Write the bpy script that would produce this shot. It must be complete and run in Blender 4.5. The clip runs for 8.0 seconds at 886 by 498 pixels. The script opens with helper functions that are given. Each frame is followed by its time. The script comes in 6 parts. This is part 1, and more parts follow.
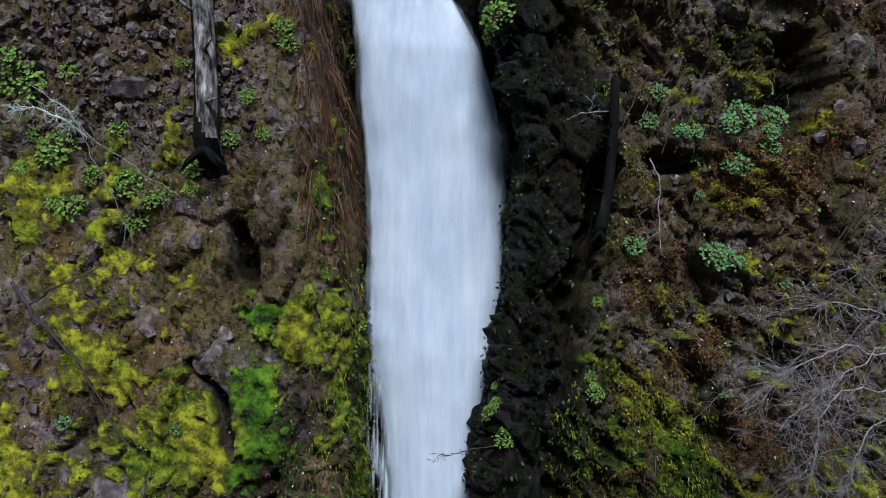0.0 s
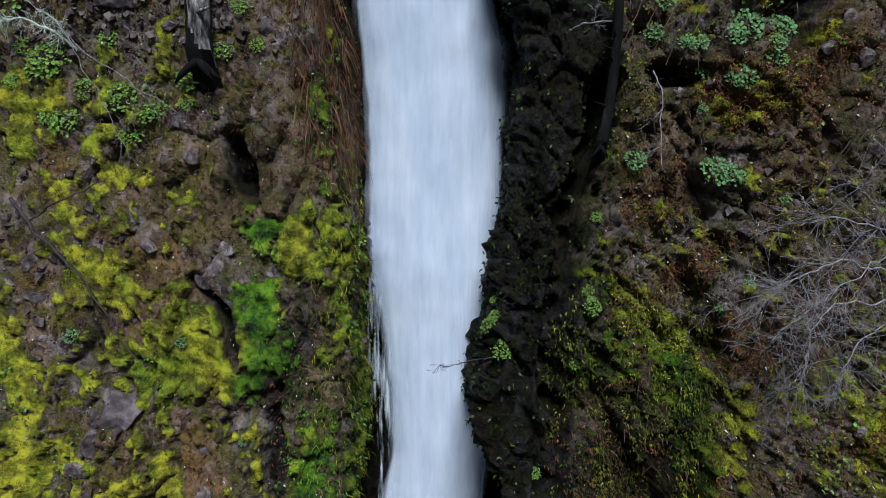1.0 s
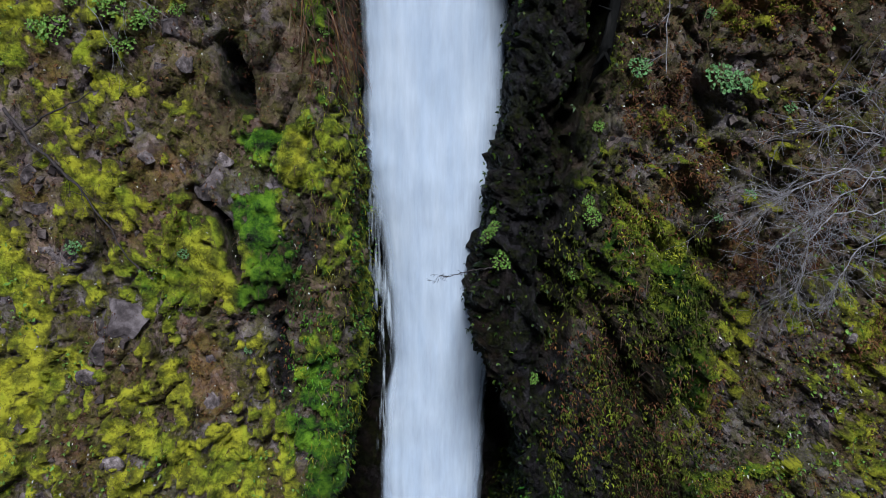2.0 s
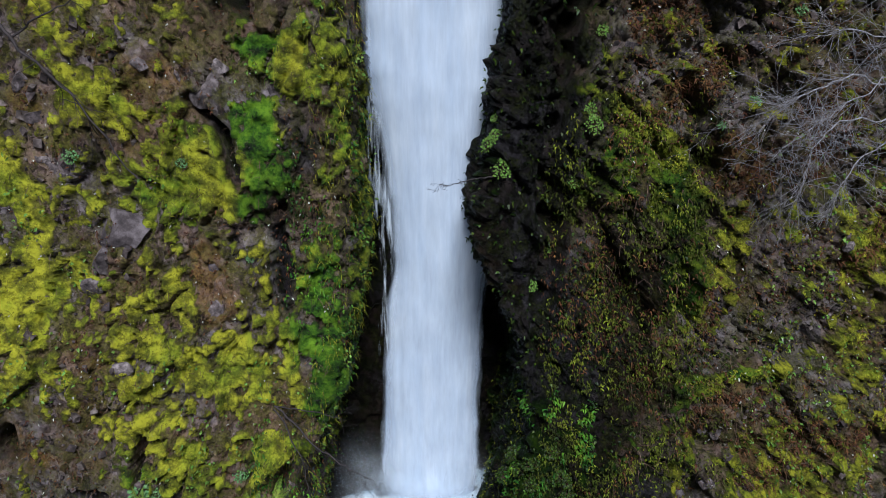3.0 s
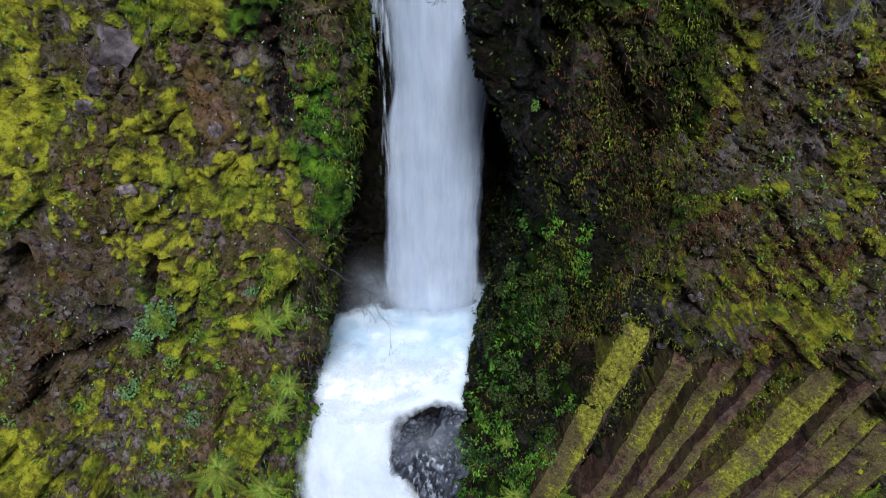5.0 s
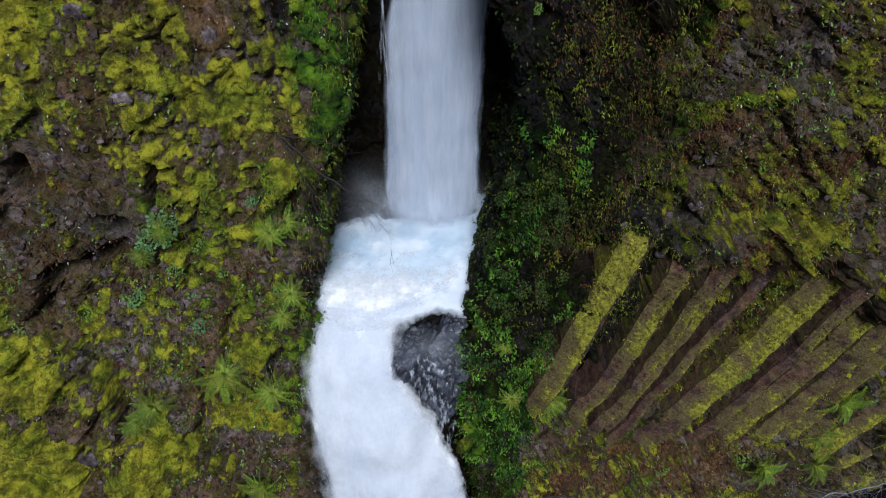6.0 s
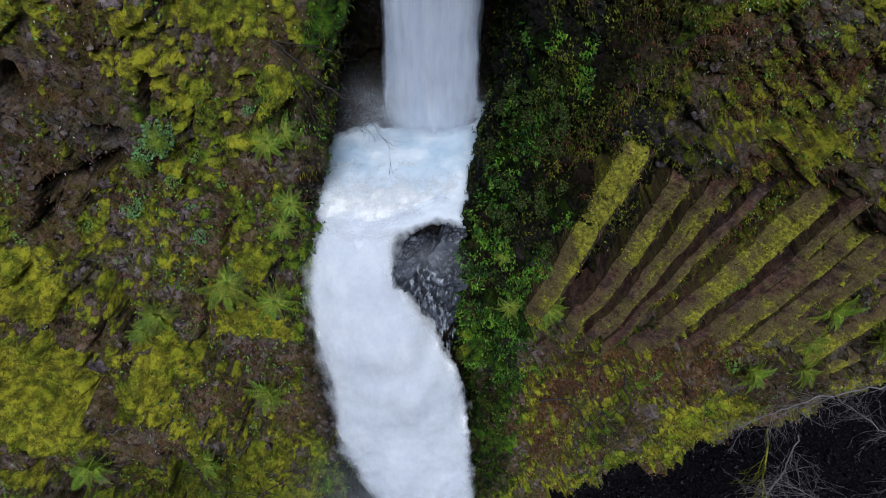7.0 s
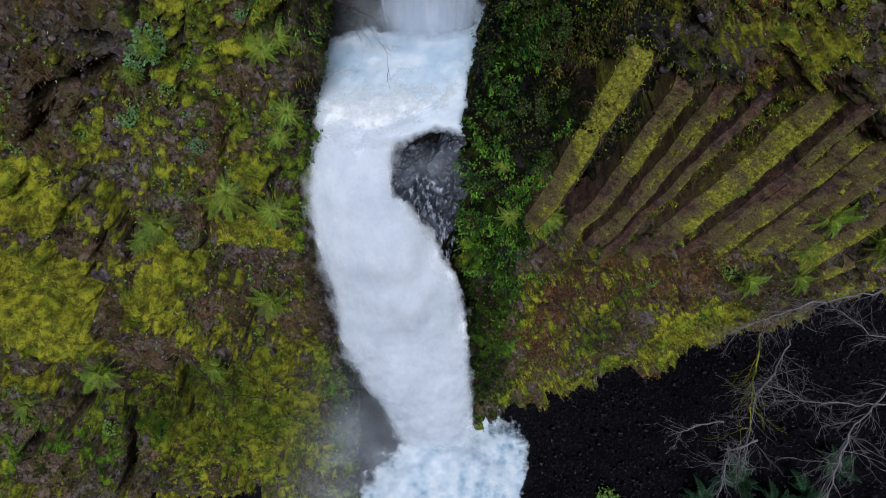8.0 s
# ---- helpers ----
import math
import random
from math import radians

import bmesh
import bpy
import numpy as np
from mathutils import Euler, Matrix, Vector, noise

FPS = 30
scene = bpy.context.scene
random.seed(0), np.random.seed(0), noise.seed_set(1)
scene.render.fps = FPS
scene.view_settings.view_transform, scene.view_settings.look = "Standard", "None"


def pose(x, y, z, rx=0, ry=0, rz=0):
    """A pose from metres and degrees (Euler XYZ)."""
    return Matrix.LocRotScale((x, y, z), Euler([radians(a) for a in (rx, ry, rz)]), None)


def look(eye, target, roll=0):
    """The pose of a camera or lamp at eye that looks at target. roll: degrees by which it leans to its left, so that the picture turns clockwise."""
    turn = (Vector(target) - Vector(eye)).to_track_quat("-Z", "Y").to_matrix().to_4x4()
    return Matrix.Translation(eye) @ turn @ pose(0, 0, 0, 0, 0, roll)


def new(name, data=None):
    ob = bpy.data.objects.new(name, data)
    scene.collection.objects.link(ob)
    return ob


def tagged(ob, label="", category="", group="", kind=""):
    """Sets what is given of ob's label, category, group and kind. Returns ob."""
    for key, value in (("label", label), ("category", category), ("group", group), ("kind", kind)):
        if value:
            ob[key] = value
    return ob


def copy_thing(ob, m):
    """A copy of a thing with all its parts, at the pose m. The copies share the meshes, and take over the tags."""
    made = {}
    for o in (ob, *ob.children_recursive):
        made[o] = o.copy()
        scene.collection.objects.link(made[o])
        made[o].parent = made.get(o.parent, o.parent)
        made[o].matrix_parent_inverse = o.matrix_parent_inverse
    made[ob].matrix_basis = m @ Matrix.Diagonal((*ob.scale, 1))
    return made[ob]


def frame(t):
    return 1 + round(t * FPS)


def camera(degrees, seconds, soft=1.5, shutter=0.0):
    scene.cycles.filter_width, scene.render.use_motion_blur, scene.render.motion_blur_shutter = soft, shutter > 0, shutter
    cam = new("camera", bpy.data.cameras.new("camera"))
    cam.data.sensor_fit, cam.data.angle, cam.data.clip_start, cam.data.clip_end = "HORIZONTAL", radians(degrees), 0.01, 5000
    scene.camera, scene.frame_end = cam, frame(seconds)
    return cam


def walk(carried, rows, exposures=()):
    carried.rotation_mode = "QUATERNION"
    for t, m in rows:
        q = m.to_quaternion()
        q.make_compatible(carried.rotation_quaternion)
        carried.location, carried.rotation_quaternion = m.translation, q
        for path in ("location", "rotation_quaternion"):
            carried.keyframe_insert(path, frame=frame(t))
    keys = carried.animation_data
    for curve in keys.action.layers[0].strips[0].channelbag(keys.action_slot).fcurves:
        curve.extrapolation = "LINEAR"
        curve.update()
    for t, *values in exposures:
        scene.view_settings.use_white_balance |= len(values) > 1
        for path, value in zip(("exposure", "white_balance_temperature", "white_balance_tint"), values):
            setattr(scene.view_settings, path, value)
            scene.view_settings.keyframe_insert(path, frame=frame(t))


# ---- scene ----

# ---------------------------------------------------------------- camera
# A hovering camera that only tilts down: one eye, rows of seconds, yaw, pitch, roll.
EYE = (0.0, 0.0, 28.0)
cam = camera(62.5, 8.0, soft=0.95)
scene.cycles.transparent_max_bounces = 24
ROWS = [
    (0.0, 0.000, -4.000, -0.380),
    (0.5, -0.019, -7.196, -0.351),
    (1.0, -0.064, -10.641, -0.306),
    (1.5, -0.074, -14.111, -0.228),
    (3.0, -0.121, -24.748, -0.052),
    (3.5, -0.146, -28.266, 0.000),
    (4.0, -0.179, -31.760, 0.049),
    (4.5, -0.180, -35.241, 0.115),
    (6.0, -0.234, -45.851, 0.260),
    (6.5, -0.278, -49.360, 0.271),
    (7.0, -0.333, -52.897, 0.281),
    (7.5, -0.441, -56.418, 0.319),
    (8.0, -0.506, -60.039, 0.337),
]
walk(cam, [(t, pose(*EYE, 90 + pitch, roll, yaw)) for t, yaw, pitch, roll in ROWS], [(0.0, 0.43, 5650, 4), (3.5, 0.4, 5600, 6), (6.5, -0.25, 5700, 9), (8.0, -0.41, 5700, 9)])

# ---------------------------------------------------------------- light
world = bpy.data.worlds.new("world")
scene.world = world
world.use_nodes = True
wn = world.node_tree.nodes
sky = wn.new("ShaderNodeTexSky")
sky.sky_type = "NISHITA"
sky.sun_disc = False
SUN_UP, SUN_ROUND = 50.0, 177.0
sky.sun_elevation, sky.sun_rotation = radians(SUN_UP), radians(SUN_ROUND)
sky.air_density, sky.dust_density, sky.ozone_density = 1.0, 1.5, 1.0
wn["Background"].inputs["Strength"].default_value = 0.028
world.node_tree.links.new(sky.outputs["Color"], wn["Background"].inputs["Color"])

sun_data = bpy.data.lights.new("sun", "SUN")
sun_data.energy, sun_data.angle, sun_data.color = 3.9, radians(18), (1.0, 0.98, 0.96)
sun = new("sun", sun_data)
sun_way = Vector((math.sin(radians(SUN_ROUND)) * math.cos(radians(SUN_UP)), math.cos(radians(SUN_ROUND)) * math.cos(radians(SUN_UP)), math.sin(radians(SUN_UP))))
sun.matrix_world = look(sun_way * 80, (0, 0, 0))

# ---------------------------------------------------------------- noise
rng = np.random.default_rng(7)


def hashed(ix, iy, iz, seed=0):
    """A number from 0 to 1 for each whole-numbered cell."""
    h = (ix.astype(np.int64) * 374761393 + iy.astype(np.int64) * 668265263 + iz.astype(np.int64) * 2147483647 + seed * 974634777) & 0xFFFFFFFF
    h = ((h ^ (h >> 13)) * 1274126177) & 0xFFFFFFFF
    h = ((h ^ (h >> 16)) * 2246822519) & 0xFFFFFFFF
    return ((h ^ (h >> 15)) & 0xFFFFFF) / float(0xFFFFFF)


def vnoise(p, seed=0):
    """Smooth noise from -1 to 1 at the points p (N, 3)."""
    i = np.floor(p).astype(np.int64)
    f = p - i
    f = f * f * (3 - 2 * f)
    out = 0
    for dx in (0, 1):
        wx = f[:, 0] if dx else 1 - f[:, 0]
        for dy in (0, 1):
            wy = f[:, 1] if dy else 1 - f[:, 1]
            for dz in (0, 1):
                wz = f[:, 2] if dz else 1 - f[:, 2]
                out = out + wx * wy * wz * hashed(i[:, 0] + dx, i[:, 1] + dy, i[:, 2] + dz, seed)
    return out * 2 - 1


def fbm(p, freq, octaves=4, seed=0, gain=0.5):
    out, amp, total = 0, 1.0, 0.0
    for k in range(octaves):
        out = out + amp * vnoise(p * freq * 2.03 ** k + 17.3 * k, seed + k)
        total += amp
        amp *= gain
    return out / total


def cells(u, v, seed=0):
    """Broken blocks: distance to the nearest joint, and three random numbers of the block."""
    iu, iv = np.floor(u).astype(np.int64), np.floor(v).astype(np.int64)
    d1, d2 = np.full(u.shape, 9.0), np.full(u.shape, 9.0)
    a, b, c = np.zeros(u.shape), np.zeros(u.shape), np.zeros(u.shape)
    z = np.zeros_like(iu)
    for du in (-1, 0, 1):
        for dv in (-1, 0, 1):
            cu, cv = iu + du, iv + dv
            x = cu + 0.08 + 0.84 * hashed(cu, cv, z, seed)
            y = cv + 0.08 + 0.84 * hashed(cu, cv, z + 1, seed)
            d = np.hypot(u - x, v - y)
            near = d < d1
            d2 = np.where(near, d1, np.minimum(d2, d))
            d1 = np.where(near, d, d1)
            h = hashed(cu, cv, z + 2, seed)
            a = np.where(near, h, a)
            b = np.where(near, (u - x) * (hashed(cu, cv, z + 3, seed) - 0.5), b)
            c = np.where(near, (v - y) * (hashed(cu, cv, z + 4, seed) - 0.5), c)
    return d2 - d1, a, b, c


def smooth(e0, e1, x):
    t = np.clip((x - e0) / (e1 - e0), 0, 1)
    return t * t * (3 - 2 * t)


# ---------------------------------------------------------------- mesh helpers
def quick_mesh(name, verts, faces, smooth_shade=True):
    """A mesh from arrays: verts (N, 3), faces (M, 3 or 4)."""
    verts, faces = np.asarray(verts, np.float32), np.asarray(faces, np.int32)
    me = bpy.data.meshes.new(name)
    n, k = faces.shape
    me.vertices.add(len(verts))
    me.vertices.foreach_set("co", verts.ravel())
    me.loops.add(n * k)
    me.loops.foreach_set("vertex_index", faces.ravel())
    me.polygons.add(n)
    me.polygons.foreach_set("loop_start", np.arange(0, n * k, k, dtype=np.int32))
    me.polygons.foreach_set("use_smooth", np.full(n, smooth_shade))
    me.update(calc_edges=True)
    return me


def grid_faces(rows, cols, flip=False):
    i = np.arange(rows - 1)[:, None] * cols + np.arange(cols - 1)[None, :]
    q = np.stack([i, i + 1, i + cols + 1, i + cols], -1).reshape(-1, 4)
    return q[:, ::-1] if flip else q


def colour_layer(me, name, rgb, fourth):
    a = me.attributes.new(name, "FLOAT_COLOR", "POINT")
    a.data.foreach_set("color", np.concatenate([rgb, fourth[:, None]], 1).astype(np.float32).ravel())


def part(name, data, material, parent, label=""):
    """One mesh object under a thing or under a part; data is a bmesh or a mesh."""
    if isinstance(data, bmesh.types.BMesh):
        me = bpy.data.meshes.new(name)
        data.to_mesh(me)
        data.free()
    else:
        me = data
    if material and not me.materials:
        me.materials.append(material)
    ob = new(name, me)
    ob.parent = parent
    return tagged(ob, label)


def thing(name, label, category, group="", kind="", at=(0, 0, 0), turn=(0, 0, 0)):
    ob = new(name)
    ob.matrix_basis = pose(*at, *turn)
    return tagged(ob, label, category, group, kind)


def tubes(paths, sides=5):
    """Verts and faces of tapered tubes; each path is a list of (point, radius)."""
    vs, fs, base = [], [], 0
    for path in paths:
        pts = [Vector(p) for p, _ in path]
        for k, (p, r) in enumerate(path):
            way = (pts[min(k + 1, len(pts) - 1)] - pts[max(k - 1, 0)]).normalized()
            side = way.cross(Vector((0.13, 0.21, 1))).normalized() if abs(way.z) < 0.97 else way.cross(Vector((1, 0.1, 0))).normalized()
            up = side.cross(way)
            for j in range(sides):
                a = 2 * math.pi * j / sides
                vs.append(Vector(p) + (side * math.cos(a) + up * math.sin(a)) * r)
        for k in range(len(path) - 1):
            for j in range(sides):
                a, b = base + k * sides + j, base + k * sides + (j + 1) % sides
                fs.append((a, b, b + sides, a + sides))
        base += len(path) * sides
    return vs, fs


def tube_mesh(name, paths, sides=5):
    vs, fs = tubes(paths, sides)
    return quick_mesh(name, np.array([tuple(v) for v in vs]), np.array(fs))


# ---------------------------------------------------------------- materials
def material(name):
    m = bpy.data.materials.new(name)
    m.use_nodes = True
    m.node_tree.nodes.clear()
    return m, m.node_tree


class Nodes:
    """Short hand for node trees."""

    def __init__(self, tree):
        self.t = tree

    def add(self, kind, values=(), **props):
        n = self.t.nodes.new("ShaderNode" + kind)
        for k, v in props.items():
            setattr(n, k, v)
        for k, v in dict(values).items():
            if hasattr(v, "is_output"):
                self.t.links.new(v, n.inputs[k])
            else:
                n.inputs[k].default_value = v
        return n

    def coord(self):
        return self.add("TexCoord").outputs["Object"]

    def noise(self, vec, scale, detail=5, rough=0.6, out="Fac"):
        return self.add("TexNoise", {"Vector": vec, "Scale": scale, "Detail": detail, "Roughness": rough}).outputs[out]

    def ramp(self, fac, stops):
        n = self.add("ValToRGB", {"Fac": fac})
        e = n.color_ramp.elements
        while len(e) < len(stops):
            e.new(0.5)
        for el, (p, c) in zip(e, stops):
            el.position, el.color = p, (*c, 1) if len(c) == 3 else c
        return n.outputs["Color"]

    def mix(self, fac, a, b, blend="MIX"):
        n = self.add("Mix", data_type="RGBA", blend_type=blend)
        for sock, v in ((n.inputs[0], fac), (n.inputs[6], a), (n.inputs[7], b)):
            if hasattr(v, "is_output"):
                self.t.links.new(v, sock)
            elif isinstance(v, (tuple, list)):
                sock.default_value = (*v, 1)
            else:
                sock.default_value = v
        return n.outputs[2]

    def math(self, op, a, b=0.5, c=0.0):
        n = self.add("Math", operation=op)
        for sock, v in zip(n.inputs, (a, b, c)):
            if hasattr(v, "is_output"):
                self.t.links.new(v, sock)
            else:
                sock.default_value = v
        return n.outputs[0]

    def facets(self, vec, scale, warp=0.25):
        """Broken facets: a random number and a tilted height for each chip of stone."""
        wob = self.add("TexNoise", {"Vector": vec, "Scale": scale * 0.8, "Detail": 2}).outputs["Color"]
        v = self.add("VectorMath", {0: vec, 1: (scale, scale, scale)}, operation="MULTIPLY").outputs[0]
        v = self.add("VectorMath", {0: wob, 1: (warp * 2,) * 3, 2: v}, operation="MULTIPLY_ADD").outputs[0]
        vor = self.add("TexVoronoi", {"Vector": v, "Scale": 1.0})
        rel = self.add("VectorMath", {0: v, 1: vor.outputs["Position"]}, operation="SUBTRACT").outputs[0]
        dirn = self.add("VectorMath", {0: vor.outputs["Color"], 1: (0.5, 0.5, 0.5)}, operation="SUBTRACT").outputs[0]
        tilt = self.add("VectorMath", {0: rel, 1: dirn}, operation="DOT_PRODUCT").outputs["Value"]
        rnd = self.add("SeparateColor", {"Color": vor.outputs["Color"]}).outputs[0]
        return rnd, self.math("ADD", tilt, self.math("MULTIPLY", rnd, 0.4))

    def scaled(self, vec, s):
        return self.add("Mapping", {"Vector": vec, "Scale": s}).outputs[0]

    def out(self, shader):
        self.t.links.new(shader, self.add("OutputMaterial").inputs["Surface"])


def grey(v):
    return (v, v, v)


def rock_material(name):
    """Broken basalt with moss, wet and rusty ground where the cover layer says so; wet also darkens joints and
    hollows.
    """
    m, tree = material(name)
    n = Nodes(tree)
    p = n.coord()
    layer = n.add("Attribute", attribute_name="cover")
    cover, green_w = layer.outputs["Color"], layer.outputs["Alpha"]
    sep = n.add("SeparateColor", {"Color": cover})
    moss_w, wet_dark_w, soil_w = sep.outputs[0], sep.outputs[1], sep.outputs[2]
    big, mid, fine = n.noise(p, 0.55, 4), n.noise(p, 3.4, 8, 0.72), n.noise(p, 21, 6, 0.75)
    r1, h1 = n.facets(n.scaled(p, (1.0, 1.0, 0.7)), 3.2)
    r2, h2 = n.facets(n.scaled(p, (1.0, 1.0, 0.8)), 10.0)
    tone = n.math("ADD", n.math("MULTIPLY", mid, 0.62), n.math("ADD", n.math("MULTIPLY", r1, 0.2), n.math("MULTIPLY", r2, 0.18)))
    rock = n.ramp(tone, [(0.34, (0.008, 0.006, 0.007)), (0.43, (0.085, 0.064, 0.07)), (0.53, (0.23, 0.18, 0.192)), (0.68, (0.4, 0.335, 0.35))])
    brown = n.ramp(tone, [(0.34, (0.012, 0.006, 0.004)), (0.45, (0.115, 0.066, 0.046)), (0.6, (0.3, 0.185, 0.13))])
    rock = n.mix(n.ramp(big, [(0.42, grey(0)), (0.58, grey(1))]), rock, brown)
    film = n.ramp(n.noise(p, 2.3, 8, 0.72), [(0.42, grey(0)), (0.56, grey(1))])
    dry = n.math("SUBTRACT", 1.0, n.math("MULTIPLY", wet_dark_w, 0.8))
    rock = n.mix(n.math("MULTIPLY", n.math("MULTIPLY", film, dry), 0.74), rock, n.ramp(fine, [(0.32, (0.022, 0.02, 0.003)), (0.5, (0.11, 0.098, 0.01)), (0.7, (0.25, 0.225, 0.026))]))
    speck = n.ramp(n.noise(p, 34, 3, 0.6), [(0.66, grey(0)), (0.72, grey(1))])
    rock = n.mix(n.math("MULTIPLY", n.math("MULTIPLY", speck, dry), 0.55), rock, (0.34, 0.33, 0.3))
    soil = n.ramp(n.noise(p, 9.0, 6, 0.7), [(0.34, (0.02, 0.008, 0.004)), (0.5, (0.22, 0.1, 0.027)), (0.66, (0.4, 0.215, 0.055))])
    rock = n.mix(n.math("MULTIPLY", soil_w, n.ramp(n.noise(p, 4.0, 6, 0.7), [(0.4, grey(0.2)), (0.6, grey(1))])), rock, soil)
    slime = n.math("MULTIPLY", n.ramp(n.noise(n.scaled(p, (1, 1, 0.6)), 3.6, 9, 0.78), [(0.47, grey(0)), (0.54, grey(1))]), n.math("MULTIPLY", wet_dark_w, 0.72))
    rock = n.mix(slime, rock, n.ramp(n.noise(p, 13, 6, 0.75), [(0.36, (0.012, 0.013, 0.002)), (0.5, (0.085, 0.1, 0.008)), (0.64, (0.3, 0.33, 0.025))]))
    hue = n.noise(p, 1.3, 3)
    soft = n.math("ADD", n.math("MULTIPLY", n.noise(n.scaled(p, (0.8, 0.8, 1.2)), 3.6, 5, 0.62), 0.74), n.math("MULTIPLY", n.noise(p, 17, 5, 0.65), 0.26))
    moss_a = n.ramp(soft, [(0.36, (0.075, 0.073, 0.006)), (0.47, (0.23, 0.22, 0.013)), (0.57, (0.58, 0.54, 0.029))])
    moss_b = n.ramp(soft, [(0.39, (0.008, 0.02, 0.002)), (0.48, (0.06, 0.15, 0.005)), (0.6, (0.19, 0.34, 0.013))])
    moss = n.mix(n.math("ADD", green_w, n.math("MULTIPLY", n.ramp(hue, [(0.45, grey(0)), (0.62, grey(1))]), 0.5)), moss_a, moss_b)
    edge = n.math("ADD", moss_w, n.math("MULTIPLY", n.math("SUBTRACT", n.noise(p, 11, 5, 0.7), 0.5), 0.9))
    moss_f = n.ramp(edge, [(0.44, grey(0)), (0.53, grey(1))])
    thin = n.mix(green_w, n.ramp(soft, [(0.38, (0.04, 0.036, 0.006)), (0.5, (0.125, 0.113, 0.014)), (0.62, (0.24, 0.22, 0.027))]), n.ramp(soft, [(0.38, (0.006, 0.011, 0.002)), (0.5, (0.024, 0.048, 0.004)), (0.62, (0.07, 0.115, 0.01))]))
    thick = n.ramp(n.math("ADD", moss_w, n.math("MULTIPLY", n.math("SUBTRACT", n.noise(p, 3.0, 5, 0.65), 0.5), 0.7)), [(0.5, grey(0)), (0.7, grey(1))])
    moss = n.mix(thick, thin, moss)
    col = n.mix(moss_f, rock, moss)
    # wet dims the rock to a tenth; joints and hollows use it as painted shade
    col = n.mix(wet_dark_w, col, n.mix(1.0, col, (0.1, 0.106, 0.115), "MULTIPLY"))
    rough = n.math("SUBTRACT", 0.92, n.math("MULTIPLY", wet_dark_w, 0.4))
    bare = n.math("SUBTRACT", 1.0, n.math("MULTIPLY", moss_f, 0.75))
    stone = n.math("MULTIPLY", n.math("ADD", n.math("MULTIPLY", h1, 1.6), n.math("MULTIPLY", h2, 0.6)), bare)
    relief = n.math("ADD", stone, n.math("ADD", n.math("MULTIPLY", mid, 0.5), n.math("MULTIPLY", fine, 0.45)))
    bump = n.add("Bump", {"Strength": 1.0, "Distance": 0.24, "Height": relief}).outputs[0]
    sh = n.add("BsdfPrincipled", {"Base Color": col, "Roughness": rough, "Normal": bump, "Specular IOR Level": n.math("SUBTRACT", 0.25, n.math("MULTIPLY", wet_dark_w, 0.13))})
    n.out(sh.outputs[0])
    return m


def simple_material(name, stops, scale=6.0, rough=0.85, bump=0.4, stretch=(1, 1, 1), per=None, spread=0.25, translucent=0.0, specular=0.3):
    """A grained colour; per: 'object' or 'island' varies its brightness from piece to piece."""
    m, tree = material(name)
    n = Nodes(tree)
    p = n.scaled(n.coord(), stretch)
    f = n.noise(p, scale, 6, 0.65)
    col = n.ramp(f, stops)
    if per:
        rnd = n.add("ObjectInfo").outputs["Random"] if per == "object" else n.add("NewGeometry").outputs["Random Per Island"]
        hsv = n.add("HueSaturation", {"Color": col, "Value": n.math("ADD", 1 - spread, n.math("MULTIPLY", rnd, 2 * spread)), "Hue": n.math("ADD", 0.48, n.math("MULTIPLY", rnd, 0.04))})
        col = hsv.outputs[0]
    b = n.add("Bump", {"Strength": bump, "Distance": 0.03, "Height": n.noise(p, scale * 4, 5, 0.7)}).outputs[0]
    sh = n.add("BsdfPrincipled", {"Base Color": col, "Roughness": rough, "Normal": b, "Specular IOR Level": specular}).outputs[0]
    if translucent:
        tr = n.add("BsdfTranslucent", {"Color": col}).outputs[0]
        sh = n.add("MixShader", {0: translucent, 1: sh, 2: tr}).outputs[0]
    n.out(sh)
    return m


def water_material(name, stops, streak=(2.2, 2.2, 0.18), veil=0.0, bump=0.35, low=0.35, high=0.75, fray=(2.4, 2.4, 0.3), torn=0.9, front=0.0):
    """White water: streaked along its fall; veil: how much of it is seen through."""
    m, tree = material(name)
    n = Nodes(tree)
    p = n.scaled(n.coord(), streak)
    f = n.noise(p, 1.6, 6, 0.6)
    g = n.noise(n.scaled(n.coord(), (1, 1, 0.5)), 1.1, 4, 0.55)
    col = n.ramp(n.math("ADD", n.math("MULTIPLY", f, 0.6), n.math("MULTIPLY", g, 0.4)), stops)
    b = n.add("Bump", {"Strength": bump, "Distance": 0.12, "Height": f}).outputs[0]
    sh = n.add("BsdfPrincipled", {"Base Color": col, "Roughness": 0.75, "Normal": b, "Specular IOR Level": 0.2}).outputs[0]
    if veil:
        body = n.add("Attribute", attribute_name="body").outputs["Fac"]
        h = n.noise(n.scaled(n.coord(), fray), 1.5, 6, 0.6)
        if front:
            y = n.add("SeparateXYZ", {0: n.coord()}).outputs[1]
            near = n.ramp(n.math("MULTIPLY", n.math("SUBTRACT", n.math("ADD", y, n.math("MULTIPLY", g, 2.0)), front), 0.4), [(0.0, grey(1)), (1.0, grey(0))])
            col2 = n.mix(near, col, (0.84, 0.87, 0.93))
            sh = n.add("BsdfPrincipled", {"Base Color": col2, "Roughness": 0.75, "Normal": b, "Specular IOR Level": 0.2}).outputs[0]
        a = n.math("ADD", body, n.math("MULTIPLY", n.math("SUBTRACT", h, 0.5), torn))
        a = n.ramp(a, [(low, grey(0)), (high, grey(1))])
        sh = n.add("MixShader", {0: n.math("MULTIPLY", a, veil), 1: n.add("BsdfTransparent").outputs[0], 2: sh}).outputs[0]
    n.out(sh)
    return m


